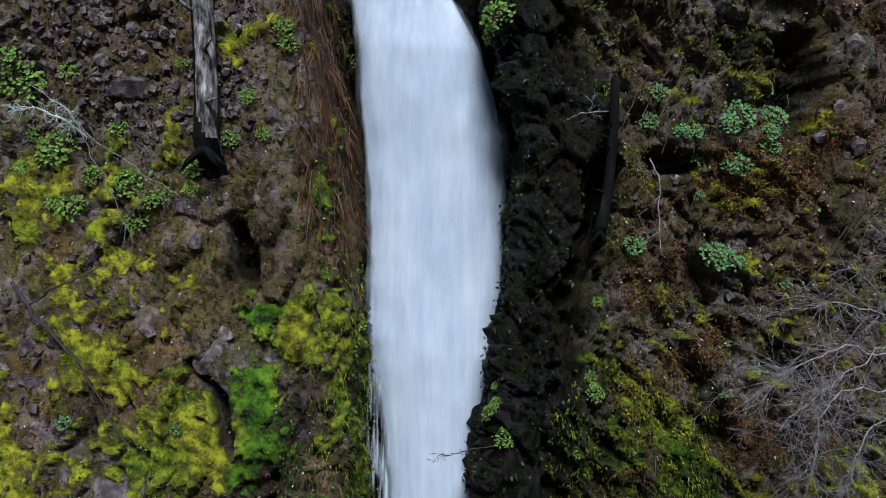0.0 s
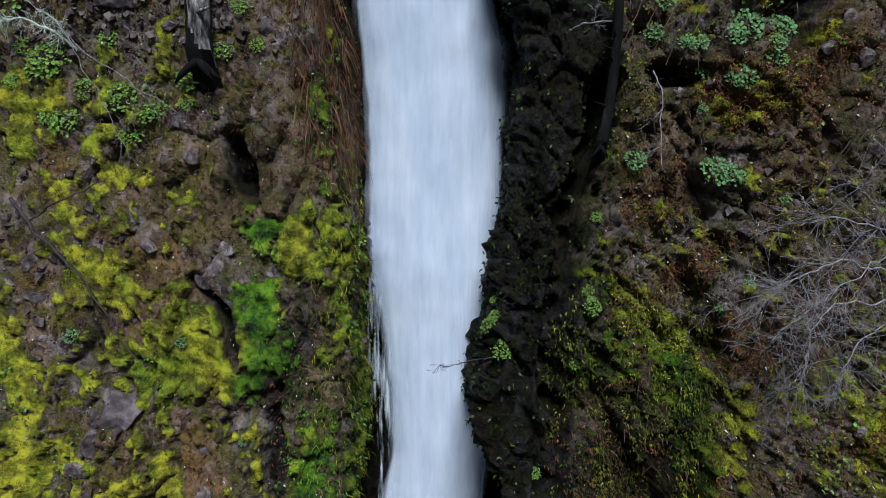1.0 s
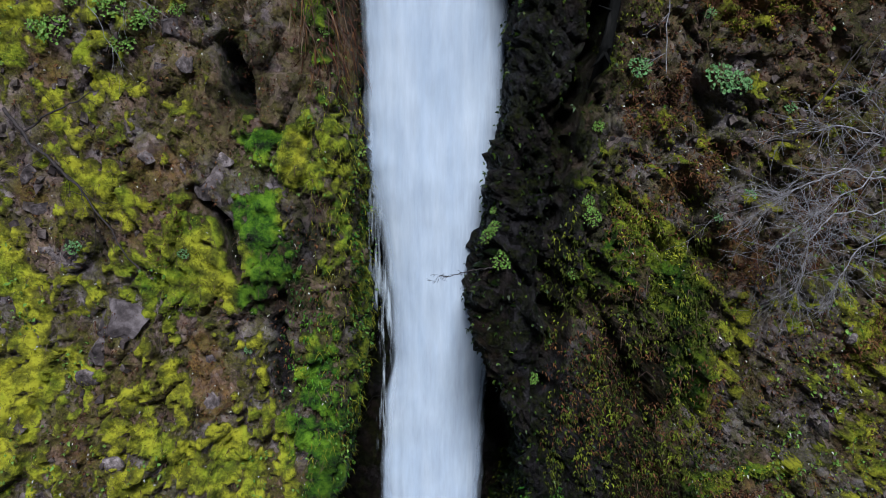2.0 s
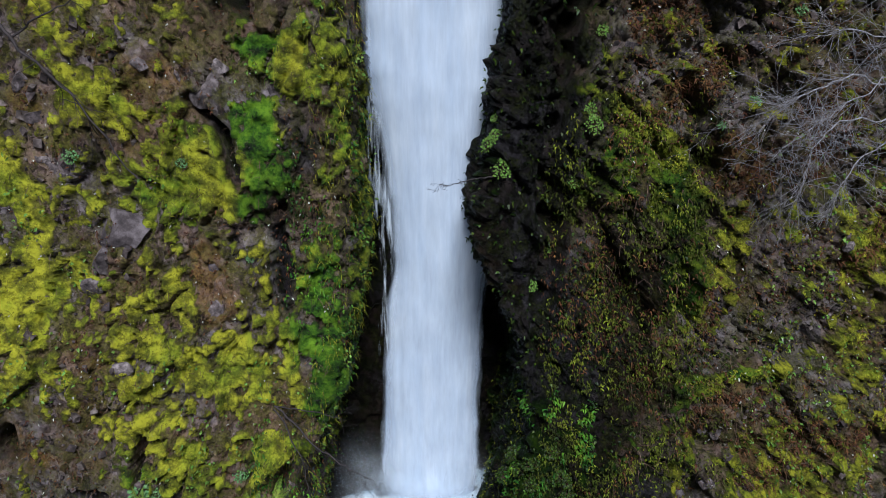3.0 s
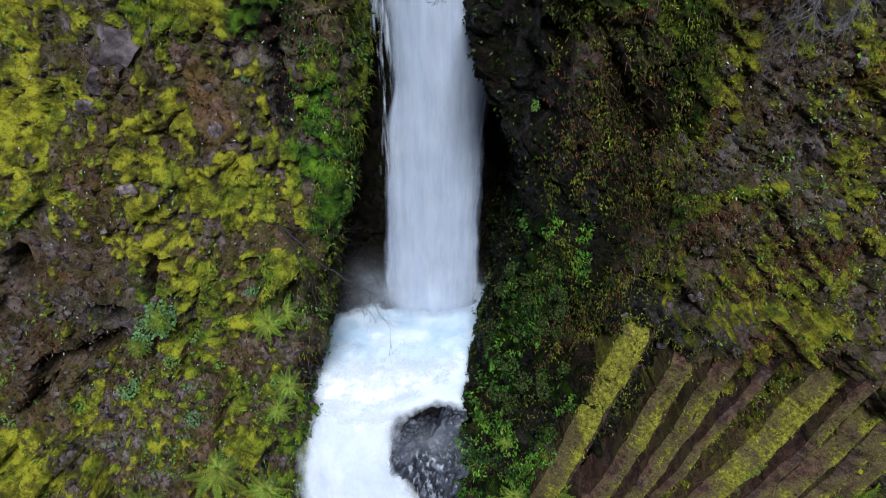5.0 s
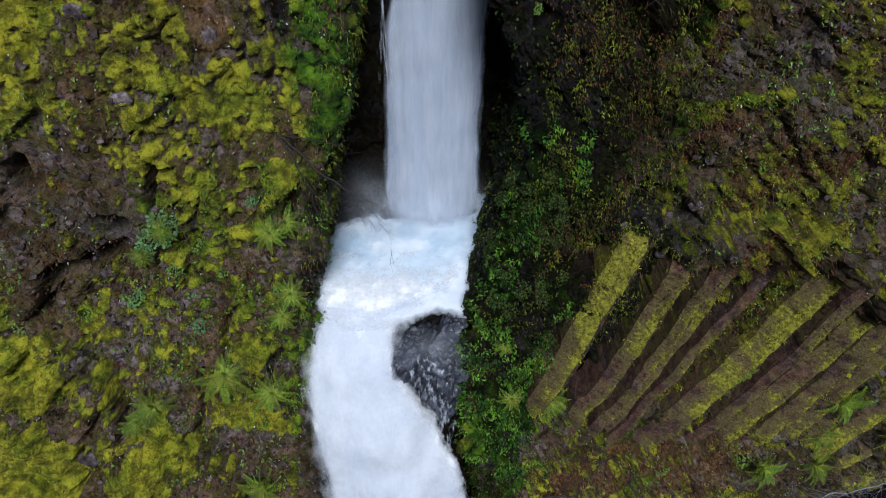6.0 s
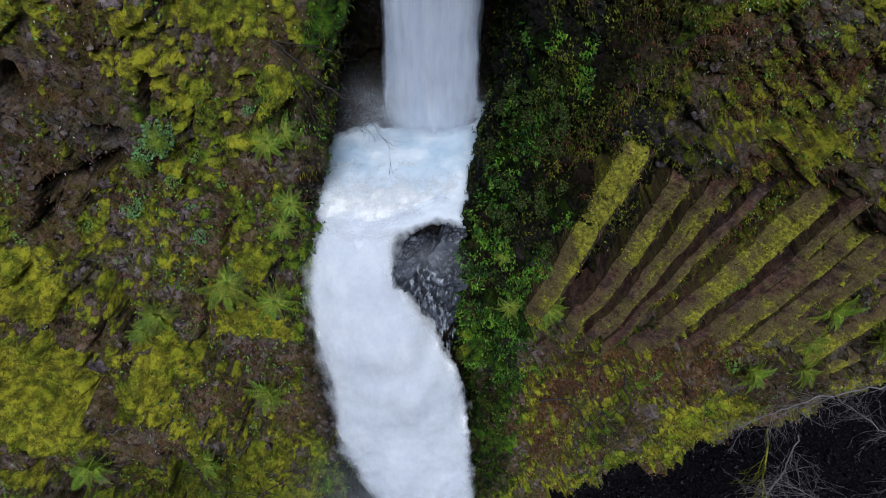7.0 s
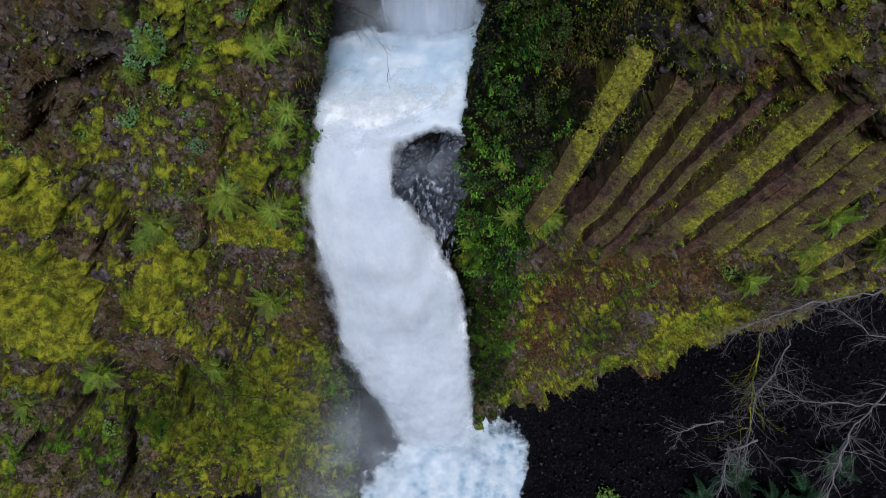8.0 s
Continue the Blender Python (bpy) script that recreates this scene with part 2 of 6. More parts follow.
ROCK = rock_material("cliff_rock")
FLECK = simple_material("pale_fleck", [(0.3, (0.22, 0.2, 0.17)), (0.55, (0.4, 0.38, 0.33)), (0.75, (0.6, 0.58, 0.52))], 9, 0.9, 0.1, per="island", spread=0.4)
LICHEN = simple_material("grey_lichen", [(0.3, (0.22, 0.24, 0.2)), (0.55, (0.42, 0.46, 0.39)), (0.75, (0.6, 0.64, 0.56))], 14, 0.9, 0.2)
CLOUD = water_material("tumbling_water", [(0.34, (0.78, 0.81, 0.89)), (0.46, (0.94, 0.945, 0.96)), (0.57, (0.99, 0.99, 0.98))], streak=(0.5, 0.5, 0.3), bump=0.03, veil=1.0, low=0.1, high=0.8, fray=(2.2, 2.2, 1.2), torn=1.5)
CLOUD_VEIL = water_material("drifting_water_veil", [(0.3, (0.7, 0.75, 0.84)), (0.7, (0.86, 0.88, 0.93))], veil=0.7, bump=0.1, low=0.2, high=1.1, fray=(1.5, 1.5, 0.8), torn=1.2)
DARK_MOSS = simple_material("dark_moss", [(0.36, (0.01, 0.013, 0.002)), (0.5, (0.07, 0.083, 0.006)), (0.64, (0.25, 0.27, 0.02))], 1.6, 0.9, 0.1, per="island", spread=0.5, translucent=0.2)
DARK_LEAF = simple_material("dark_herb_leaf", [(0.34, (0.003, 0.007, 0.001)), (0.5, (0.018, 0.036, 0.003)), (0.66, (0.095, 0.14, 0.01))], 5, 0.5, 0.2, per="island", spread=0.4, translucent=0.25)
RUBBLE = simple_material("rubble", [(0.32, (0.016, 0.011, 0.01)), (0.5, (0.06, 0.043, 0.04)), (0.68, (0.15, 0.115, 0.11))], 6, 0.85, 0.5, per="island", spread=0.5)


def column_material(name):
    """Basalt of the columns: brown-grey, cross-banded, with a moss coat that also marks lit and shaded sides."""
    m, tree = material(name)
    n = Nodes(tree)
    p = n.coord()
    layer = n.add("SeparateColor", {"Color": n.add("Attribute", attribute_name="cover").outputs["Color"]})
    moss_w, joint, run = layer.outputs[0], layer.outputs[1], layer.outputs[2]
    f = n.math("ADD", n.math("MULTIPLY", n.noise(p, 4, 6, 0.7), 0.5), n.math("MULTIPLY", n.noise(p, 24, 5, 0.75), 0.5))
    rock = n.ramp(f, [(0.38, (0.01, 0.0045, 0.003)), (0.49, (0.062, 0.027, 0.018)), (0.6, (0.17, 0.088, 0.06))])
    wob = n.noise(p, 2.2, 4, 0.6)
    cross = n.add("CombineXYZ", {0: n.math("MULTIPLY", run, 9.0), 1: n.math("MULTIPLY", wob, 5.0)}).outputs[0]
    band = n.noise(cross, 1.0, 4, 0.6)
    rock = n.mix(n.math("MULTIPLY", n.ramp(band, [(0.5, grey(0)), (0.62, grey(1))]), 0.3), rock, (0.08, 0.07, 0.02))
    moss = n.ramp(n.noise(p, 11, 6, 0.72), [(0.34, (0.05, 0.047, 0.006)), (0.5, (0.17, 0.16, 0.014)), (0.66, (0.37, 0.345, 0.028))])
    edge = n.math("ADD", moss_w, n.math("MULTIPLY", n.math("SUBTRACT", n.math("ADD", n.math("MULTIPLY", n.noise(p, 4, 6, 0.62), 0.5), n.math("MULTIPLY", band, 0.5)), 0.5), 1.3))
    film = n.ramp(n.noise(p, 19, 6, 0.75), [(0.32, (0.03, 0.022, 0.007)), (0.5, (0.095, 0.074, 0.022)), (0.68, (0.21, 0.17, 0.055))])
    rock = n.mix(n.math("MULTIPLY", n.ramp(n.noise(p, 0.9, 4, 0.6), [(0.42, grey(0)), (0.6, grey(1))]), 0.6), rock, n.ramp(f, [(0.38, (0.006, 0.004, 0.004)), (0.5, (0.03, 0.022, 0.022)), (0.62, (0.13, 0.105, 0.1))]))
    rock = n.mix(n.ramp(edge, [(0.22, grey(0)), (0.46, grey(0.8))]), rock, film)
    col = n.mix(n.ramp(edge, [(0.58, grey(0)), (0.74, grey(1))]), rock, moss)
    bump = n.add("Bump", {"Strength": 0.8, "Distance": 0.06, "Height": n.math("ADD", n.noise(p, 13, 6, 0.7), band)}).outputs[0]
    col = n.mix(n.math("MULTIPLY", joint, 0.7), col, (0.012, 0.008, 0.006))
    n.out(n.add("BsdfPrincipled", {"Base Color": col, "Roughness": 0.85, "Normal": bump, "Specular IOR Level": 0.3}).outputs[0])
    return m


def mist_material(name):
    m, tree = material(name)
    n = Nodes(tree)
    body = n.add("Attribute", attribute_name="body").outputs["Fac"]
    f = n.ramp(n.noise(n.coord(), 0.8, 4, 0.55), [(0.3, grey(0.25)), (0.7, grey(1))])
    a = n.math("MULTIPLY", n.math("MULTIPLY", body, f), 0.34)
    d = n.add("BsdfDiffuse", {"Color": (0.85, 0.88, 0.93, 1)}).outputs[0]
    t = n.add("BsdfTranslucent", {"Color": (0.85, 0.88, 0.93, 1)}).outputs[0]
    white = n.add("MixShader", {0: 0.5, 1: d, 2: t}).outputs[0]
    n.out(n.add("MixShader", {0: a, 1: n.add("BsdfTransparent").outputs[0], 2: white}).outputs[0])
    return m


MIST = mist_material("spray")
STONE = simple_material("stone", [(0.34, (0.022, 0.016, 0.016)), (0.5, (0.092, 0.07, 0.07)), (0.66, (0.24, 0.195, 0.2))], 2.4, 0.85, 0.7, per="object", spread=0.4)
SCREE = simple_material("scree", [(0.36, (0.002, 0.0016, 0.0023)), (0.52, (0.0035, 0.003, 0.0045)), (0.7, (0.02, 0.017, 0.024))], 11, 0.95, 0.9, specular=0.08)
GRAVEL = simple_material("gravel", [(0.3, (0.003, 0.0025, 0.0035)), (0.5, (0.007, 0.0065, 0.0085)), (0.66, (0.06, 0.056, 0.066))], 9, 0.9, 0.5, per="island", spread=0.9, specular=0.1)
WET_ROCK = simple_material("wet_rock", [(0.36, (0.012, 0.013, 0.018)), (0.5, (0.05, 0.054, 0.07)), (0.66, (0.14, 0.147, 0.18))], 1.8, 0.45, 0.5, specular=0.5)
BURNT = simple_material("burnt_bark", [(0.4, (0.01, 0.009, 0.009)), (0.5, (0.13, 0.115, 0.113)), (0.62, (0.42, 0.39, 0.385))], 4.2, 0.9, 0.9, stretch=(1.6, 1.6, 0.5))
CHAR = simple_material("charred_bark", [(0.35, (0.003, 0.003, 0.003)), (0.6, (0.008, 0.0075, 0.007)), (0.8, (0.03, 0.027, 0.025))], 6, 0.9, 0.9, stretch=(1, 1, 0.3), specular=0.1)
TWIG = simple_material("bare_twig", [(0.3, (0.1, 0.088, 0.09)), (0.5, (0.2, 0.18, 0.188)), (0.7, (0.4, 0.375, 0.39))], 14, 0.85, 0.2)
DARK_TWIG = simple_material("dark_twig", [(0.3, (0.012, 0.01, 0.01)), (0.7, (0.06, 0.045, 0.045))], 14, 0.85, 0.2)
ROOT = simple_material("dry_root", [(0.3, (0.03, 0.016, 0.01)), (0.5, (0.085, 0.048, 0.032)), (0.7, (0.2, 0.135, 0.09))], 4, 0.9, 0.2, per="island", spread=0.45)
RUST = simple_material("rusty_herb", [(0.3, (0.035, 0.014, 0.008)), (0.5, (0.1, 0.038, 0.016)), (0.7, (0.19, 0.085, 0.03))], 3, 0.9, 0.1, per="island", spread=0.45, translucent=0.2)
MOSS = simple_material("moss_tuft", [(0.34, (0.045, 0.05, 0.004)), (0.48, (0.165, 0.17, 0.012)), (0.63, (0.45, 0.43, 0.03))], 2.6, 0.9, 0.1, per="island", spread=0.35, translucent=0.25)
LEAF = simple_material("herb_leaf", [(0.3, (0.06, 0.12, 0.015)), (0.5, (0.15, 0.26, 0.04)), (0.7, (0.3, 0.42, 0.09))], 5, 0.6, 0.2, per="island", spread=0.35, translucent=0.3)
PALE_LEAF = simple_material("pale_herb_leaf", [(0.3, (0.06, 0.14, 0.035)), (0.5, (0.13, 0.25, 0.085)), (0.7, (0.24, 0.36, 0.16))], 5, 0.6, 0.2, per="island", spread=0.35, translucent=0.3)
FERN = simple_material("fern_frond", [(0.3, (0.05, 0.08, 0.008)), (0.5, (0.15, 0.215, 0.02)), (0.7, (0.32, 0.37, 0.045))], 4, 0.6, 0.2, per="object", spread=0.3, translucent=0.25)
DARK_FERN = simple_material("dark_needles", [(0.3, (0.008, 0.028, 0.012)), (0.6, (0.028, 0.075, 0.03))], 4, 0.7, 0.2, per="island", spread=0.3, translucent=0.15)
GREEN_LEAF = simple_material("lush_green_leaf", [(0.38, (0.008, 0.026, 0.003)), (0.5, (0.04, 0.11, 0.008)), (0.62, (0.17, 0.32, 0.025))], 1.8, 0.6, 0.2, per="island", spread=0.5, translucent=0.3)
FALL = water_material("falling_water", [(0.32, (0.35, 0.43, 0.59)), (0.5, (0.5, 0.555, 0.67)), (0.68, (0.7, 0.715, 0.75))], streak=(0.55, 0.55, 0.16), bump=0.05, veil=1.0, low=0.1, high=0.75)
TRICKLE = water_material("thin_trickles", [(0.3, (0.5, 0.56, 0.66)), (0.7, (0.8, 0.84, 0.9))], veil=0.62, bump=0.1, low=0.57, high=0.9, fray=(6.5, 6.5, 0.5), torn=1.8)
VEIL = water_material("water_veil", [(0.3, (0.5, 0.57, 0.7)), (0.7, (0.68, 0.71, 0.78))], veil=0.75, bump=0.1, low=0.2, high=1.1)
FOAM = water_material("foaming_water", [(0.34, (0.28, 0.4, 0.52)), (0.47, (0.6, 0.7, 0.8)), (0.6, (0.85, 0.89, 0.94))], streak=(1.5, 1.5, 1.5), bump=0.35, veil=1.0, low=0.1, high=0.5, fray=(1.6, 1.6, 1.6), torn=1.2)
BASIN = water_material("churning_water", [(0.36, (0.34, 0.48, 0.62)), (0.48, (0.54, 0.66, 0.77)), (0.6, (0.78, 0.84, 0.9))], streak=(0.6, 0.5, 0.6), bump=0.15, veil=1.0, low=0.1, high=0.75, fray=(1.6, 1.6, 1.6), torn=1.2, front=11.8)

# ---------------------------------------------------------------- plan of the gorge
ZW = [-2, 0, 6, 14.4, 22, 28, 32, 40]
YW = [5.0, 5.5, 8.0, 10.8, 12.2, 13.0, 13.4, 14.2]
ZE = [-2, 0, 8, 14.4, 20, 28, 32, 40]
YE = [8.5, 8.6, 9.5, 10.5, 11.5, 12.5, 13.0, 14.0]


def front_west(x, z):
    return np.interp(z, ZW, YW)


def front_east(x, z):
    w = np.interp(z, [0, 8, 16, 24, 40], [0.33, 0.28, 0.15, 0.08, 0.05])
    return np.interp(z, ZE, YE) + w * (np.maximum(x, 0) - 2)


# edge of the slot in which the water falls, west and east, by height
CZW, CXW = [-2, 2, 6.5, 8.7, 10.5, 12.7, 14.6, 16.2, 17.8, 19.7, 21.9, 25.3, 27.1, 29.5, 31.5, 40], [-3.5, -3.36, -3.29, -3.21, -3.26, -3.31, -3.0, -2.62, -2.6, -2.0, -1.6, -1.75, -1.93, -2.17, -2.49, -3.4]
CZE, CXE = [-2, 1.6, 8.1, 9.4, 11.3, 12.2, 14.8, 16.0, 18.3, 19.9, 21.3, 22.2, 23.2, 24.2, 25.7, 27.2, 28.2, 29.0, 31.4, 40], [1.1, 0.99, 0.74, 0.68, 0.5, 0.5, 0.56, 1.08, 1.68, 1.65, 1.1, 0.72, 0.62, 0.88, 0.98, 1.2, 1.36, 1.5, 0.72, 0.4]

patches = {"west": [], "east": []}
grooves = {"west": [], "east": []}


def patch(side, x, z, rx, rz, moss=0.0, wet=0.0, soil=0.0, push=0.0, tilt=0.0, green=0.0):
    """A patch of the cliff with more or less moss, darkening wet or red soil, standing out or back. In hollows wet
    also paints their shade.
    """
    patches[side].append((x, z, rx, rz, moss, wet, soil, push, tilt, green))


def groove(side, path, width=0.12, depth=0.4):
    """An open joint along a line of (x, z), its floor darkened in place of shade."""
    grooves[side].append((path, width, depth))


patch("west", -2.60, 25.61, 0.28, 0.59, moss=1.5, push=0.12, green=-0.6)
patch("west", -2.66, 25.81, 0.24, 0.30, moss=1.2, push=0.08, green=-0.5)
patch("west", -3.27, 24.54, 0.49, 0.59, moss=0.45, green=0.8)
patch("west", -2.96, 23.77, 0.54, 0.68, moss=0.45, green=0.8, wet=0.2)
patch("west", -3.17, 23.11, 0.61, 0.53, moss=0.5, green=0.9, wet=0.3)
patch("west", -6.4, 30.1, 2.8, 1.7, wet=0.22)
patch("west", -3.55, 27.0, 0.24, 0.75, moss=-0.5, wet=1.0, push=-0.7, green=0.6, tilt=15)
patch("west", -3.82, 26.49, 0.60, 0.40, moss=-0.2, push=-0.15, wet=0.4)
patch("west", -4.54, 27.48, 0.75, 0.55, moss=-1, soil=-1)
patch("west", -4.04, 25.31, 0.32, 0.59, moss=-1.2, soil=-1, push=0.1)
patch("west", -3.16, 28.79, 0.80, 1.11, moss=-0.7, soil=0.15, tilt=-15)
patch("west", -2.83, 26.99, 0.60, 0.90, moss=-0.5, soil=0.1, wet=0.25)
patch("west", -5.60, 29.88, 0.81, 0.61, moss=-0.8, push=0.1)
patch("west", -6.42, 30.69, 1.92, 1.12, moss=-0.6, soil=0.2)
patch("west", -7.57, 28.06, 0.40, 0.71, moss=0.5)
patch("west", -7.04, 27.46, 0.50, 0.70, moss=0.4)
patch("west", -6.63, 27.16, 0.40, 0.40, moss=-0.6)
patch("west", -3.50, 30.91, 0.71, 0.14, moss=0.8, tilt=30)
patch("west", -1.98, 31.12, 0.30, 0.61, moss=0.6)
patch("west", -2.25, 28.19, 0.30, 1.21, moss=0.35)
patch("west", -1.90, 25.13, 0.25, 1.46, moss=0.15, wet=-0.2)
patch("west", -1.75, 28.50, 0.30, 1.61, moss=-0.5, soil=0.7, wet=-0.3)
patch("west", -2.38, 24.35, 0.39, 0.88, moss=-0.4, wet=0.6)
patch("west", -5.14, 25.74, 0.32, 0.30, moss=-1, push=0.08)
patch("west", -7.15, 25.10, 0.50, 0.39, moss=-0.9, soil=0.3)
patch("west", -7.00, 23.94, 0.44, 0.39, moss=-0.9)
patch("west", -4.44, 23.76, 0.88, 0.87, moss=0.35)
patch("west", -6.01, 22.59, 0.60, 0.55, moss=-1.3, push=0.12, tilt=-30)
patch("west", -4.35, 21.72, 0.42, 0.96, moss=-1.2, soil=0.8, tilt=22)
patch("west", -4.55, 23.52, 0.71, 0.63, moss=0.3)
# a dark crevice, its shade put in as wet
patch("west", -2.97, 21.83, 0.25, 0.79, moss=-0.9, wet=0.9, push=-0.35)
patch("west", -2.73, 22.90, 0.46, 0.65, moss=-0.7, wet=0.4)
patch("west", -4.40, 20.15, 0.98, 0.48, moss=0.5)
patch("west", -5.77, 19.68, 0.39, 0.27, moss=0.9, push=0.06)
patch("west", -5.70, 21.06, 0.64, 0.70, moss=0.35)
patch("west", -2.85, 20.38, 0.27, 0.72, moss=0.5, green=0.3)
patch("west", -2.28, 20.83, 0.43, 1.18, moss=0.4, green=0.8)
patch("west", -2.02, 19.43, 0.67, 0.75, moss=0.5, green=0.6, wet=0.3)
patch("west", -3.36, 18.25, 0.34, 0.5, moss=1.5, push=0.35, green=-0.6)
patch("west", -3.78, 17.56, 0.16, 0.54, moss=1, tilt=-20)
patch("west", -4.11, 17.12, 0.5, 0.2, moss=1.4, push=0.25, green=-0.6)
patch("west", -2.56, 17.69, 0.46, 0.80, wet=0.6, moss=-0.2)
patch("west", -7.83, 18.58, 1.47, 1.05, moss=-0.3, soil=0.2)
# a black hole: wet carries the shade inside
patch("west", -8.70, 18.21, 0.34, 0.53, push=-0.5, moss=-1, wet=0.5)
patch("west", -9.24, 16.08, 0.73, 2.11, moss=-0.7, soil=0.3)
patch("west", -11.34, 9.50, 1.75, 2.19, moss=1.6, push=0.35, green=-0.6)
patch("west", -10.78, 12.91, 1.20, 0.94, moss=1.4, push=0.2, green=-0.6)
patch("west", -8.09, 9.97, 0.53, 1.42, moss=1.5, push=0.2, green=-0.6, tilt=-40)
patch("west", -12.96, 6.94, 0.86, 0.88, moss=0.6)
patch("west", -5.40, 11.61, 1.33, 0.50, moss=0.6)
patch("west", -6.73, 11.63, 0.44, 0.82, moss=-0.6, push=-0.15)
patch("west", -4.74, 13.49, 0.39, 0.49, moss=0.8)
patch("west", -6.16, 15.28, 1.91, 1.88, moss=0.1, soil=0.15)
patch("west", -2.93, 15.55, 0.38, 1.17, moss=-0.4, wet=0.7, push=-0.1)
patch("west", -4.87, 10.44, 1.08, 0.89, moss=-0.9, soil=0.4, push=-0.1)
patch("west", -8.33, 7.37, 1.02, 1.11, moss=-0.6, soil=0.5)
patch("west", -3.43, 9.59, 0.64, 1.92, moss=-0.9, wet=0.3)
patch("west", -6.60, 4.81, 3.69, 3.37, moss=0.36, green=0.15, soil=-0.4, wet=0.32)
patch("west", -2.40, 4.22, 1.12, 1.80, wet=0.5, moss=-0.2)
patch("west", -13.06, 2.72, 2.34, 2.04, moss=0.2)
groove("west", [(-14.72, 2.46), (-12.86, 3.84), (-11.30, 5.13), (-9.80, 5.60)], width=0.22, depth=1.7)
groove("west", [(-10.45, 4.60), (-10.46, 3.25), (-11.13, 1.81), (-11.89, 0.42)], width=0.2, depth=1.7)
groove("west", [(-9.60, 2.09), (-10.54, 1.19), (-11.52, 0.25)], width=0.2, depth=0.7)
groove("west", [(-5.85, 18.58), (-6.05, 17.95), (-6.13, 17.56)], width=0.13, depth=0.45)
groove("west", [(-5.86, 18.54), (-5.45, 18.61)], width=0.1, depth=0.35)
groove("west", [(-9.01, 15.78), (-8.32, 15.92), (-7.54, 16.35), (-6.91, 16.76)], width=0.18, depth=0.45)
groove("west", [(-8.88, 15.78), (-9.43, 14.67)], width=0.18, depth=0.4)
groove("west", [(-7.32, 17.24), (-6.88, 17.17)], width=0.25, depth=0.5)
groove("west", [(-4.33, 25.11), (-3.91, 24.54), (-3.74, 23.57)], width=0.14, depth=0.4)
groove("west", [(-6.23, 24.52), (-6.06, 23.75)], width=0.08, depth=0.2)
groove("west", [(-5.91, 13.19), (-6.15, 11.43)], width=0.14, depth=0.35)
groove("west", [(-3.88, 13.65), (-4.31, 13.16), (-4.39, 12.31)], width=0.12, depth=0.35)
groove("west", [(-3.06, 18.01), (-3.33, 16.85)], width=0.2, depth=0.45)
groove("east", [(2.83, 28.51), (2.63, 27.54), (2.3, 26.8)], width=0.22, depth=0.9)
groove("east", [(2.3, 26.8), (2.13, 26.39), (1.93, 24.70), (1.86, 23.03), (2.04, 22.87), (1.87, 21.49), (1.85, 20.36)], width=0.26, depth=0.45)
patch("east", 3.2, 18.6, 1.9, 3.0, wet=0.4, green=0.55, moss=0.12, soil=-0.3)
patch("east", 3.1, 22.6, 1.5, 2.4, wet=0.25, green=0.45, moss=0.08)
patch("east", 1.6, 25.5, 0.9, 5.0, wet=0.4, soil=-0.5, moss=-0.1)
patch("east", 4.1, 16.2, 1.5, 1.3, wet=0.4, green=0.4)
patch("east", 4.7, 17.4, 1.8, 0.9, moss=0.3, wet=0.1)
patch("east", 1.18, 22.91, 0.60, 1.17, push=0.3, moss=0.1, green=0.6, wet=-0.05)
patch("east", 0.66, 24.10, 0.29, 0.39, moss=0.3, green=1)
patch("east", 3.98, 24.10, 0.40, 0.95, moss=1.3, green=0.25, tilt=35)
patch("east", 3.15, 24.78, 0.59, 0.48, moss=0.6, tilt=35)
patch("east", 2.95, 23.74, 0.59, 0.56, moss=0.3)
patch("east", 4.41, 22.78, 0.42, 1.57, moss=0.5, green=0.5, wet=0.4)
patch("east", 4.57, 24.37, 0.25, 1.15, push=-0.35, wet=0.4, tilt=20)
patch("east", 5.18, 28.24, 0.87, 0.69, moss=0.15, soil=0.8)
patch("east", 3.75, 26.58, 0.80, 0.58, moss=0.2, soil=0.6, tilt=35)
patch("east", 4.34, 25.43, 0.90, 0.34, soil=0.9, tilt=35)
patch("east", 5.02, 23.99, 0.70, 0.58, soil=0.9, moss=-0.2)
patch("east", 5.40, 30.02, 0.62, 0.40, moss=0.6)
patch("east", 3.98, 29.21, 0.71, 0.40, moss=0.2, green=0.4)
patch("east", 4.77, 27.94, 0.61, 0.25, moss=0.5)
# dark hollows: their shade is painted through wet
patch("east", 3.97, 28.67, 0.51, 0.24, push=-0.6, wet=0.7)
patch("east", 6.49, 30.14, 0.42, 1.11, push=-0.8, wet=0.6, moss=-0.6)
patch("east", 5.52, 30.93, 0.73, 0.50, push=-0.3, wet=0.4, moss=0.2, green=0.5)
patch("east", 2.68, 28.02, 0.30, 0.78, push=-0.5, wet=0.6)
patch("east", 7.37, 29.96, 0.58, 1.11, push=0.2, moss=-1, soil=-0.5)
patch("east", 7.02, 28.25, 0.63, 0.80, moss=-0.6, wet=0.2)
patch("east", 6.94, 29.40, 0.31, 0.40, moss=1.1)
patch("east", 5.35, 26.19, 0.51, 0.34, moss=-1.0, wet=0.2)
patch("east", 1.50, 31.03, 0.79, 0.79, wet=0.3)
patch("east", 1.26, 29.85, 0.25, 1.08, moss=0.6, green=0.9)
patch("east", 2.18, 26.58, 0.29, 0.77, moss=0.2, green=0.5)
patch("east", 2.09, 29.18, 1.09, 2.14, wet=0.5, moss=-0.3, soil=-0.3)
patch("east", 5.81, 19.93, 1.08, 0.20, moss=1.1)
patch("east", 4.97, 19.77, 0.59, 0.25, moss=0.7)
patch("east", 5.58, 18.66, 0.42, 0.61, moss=-1.2, push=0.15)
patch("east", 5.36, 17.56, 0.50, 0.42, moss=-0.7)
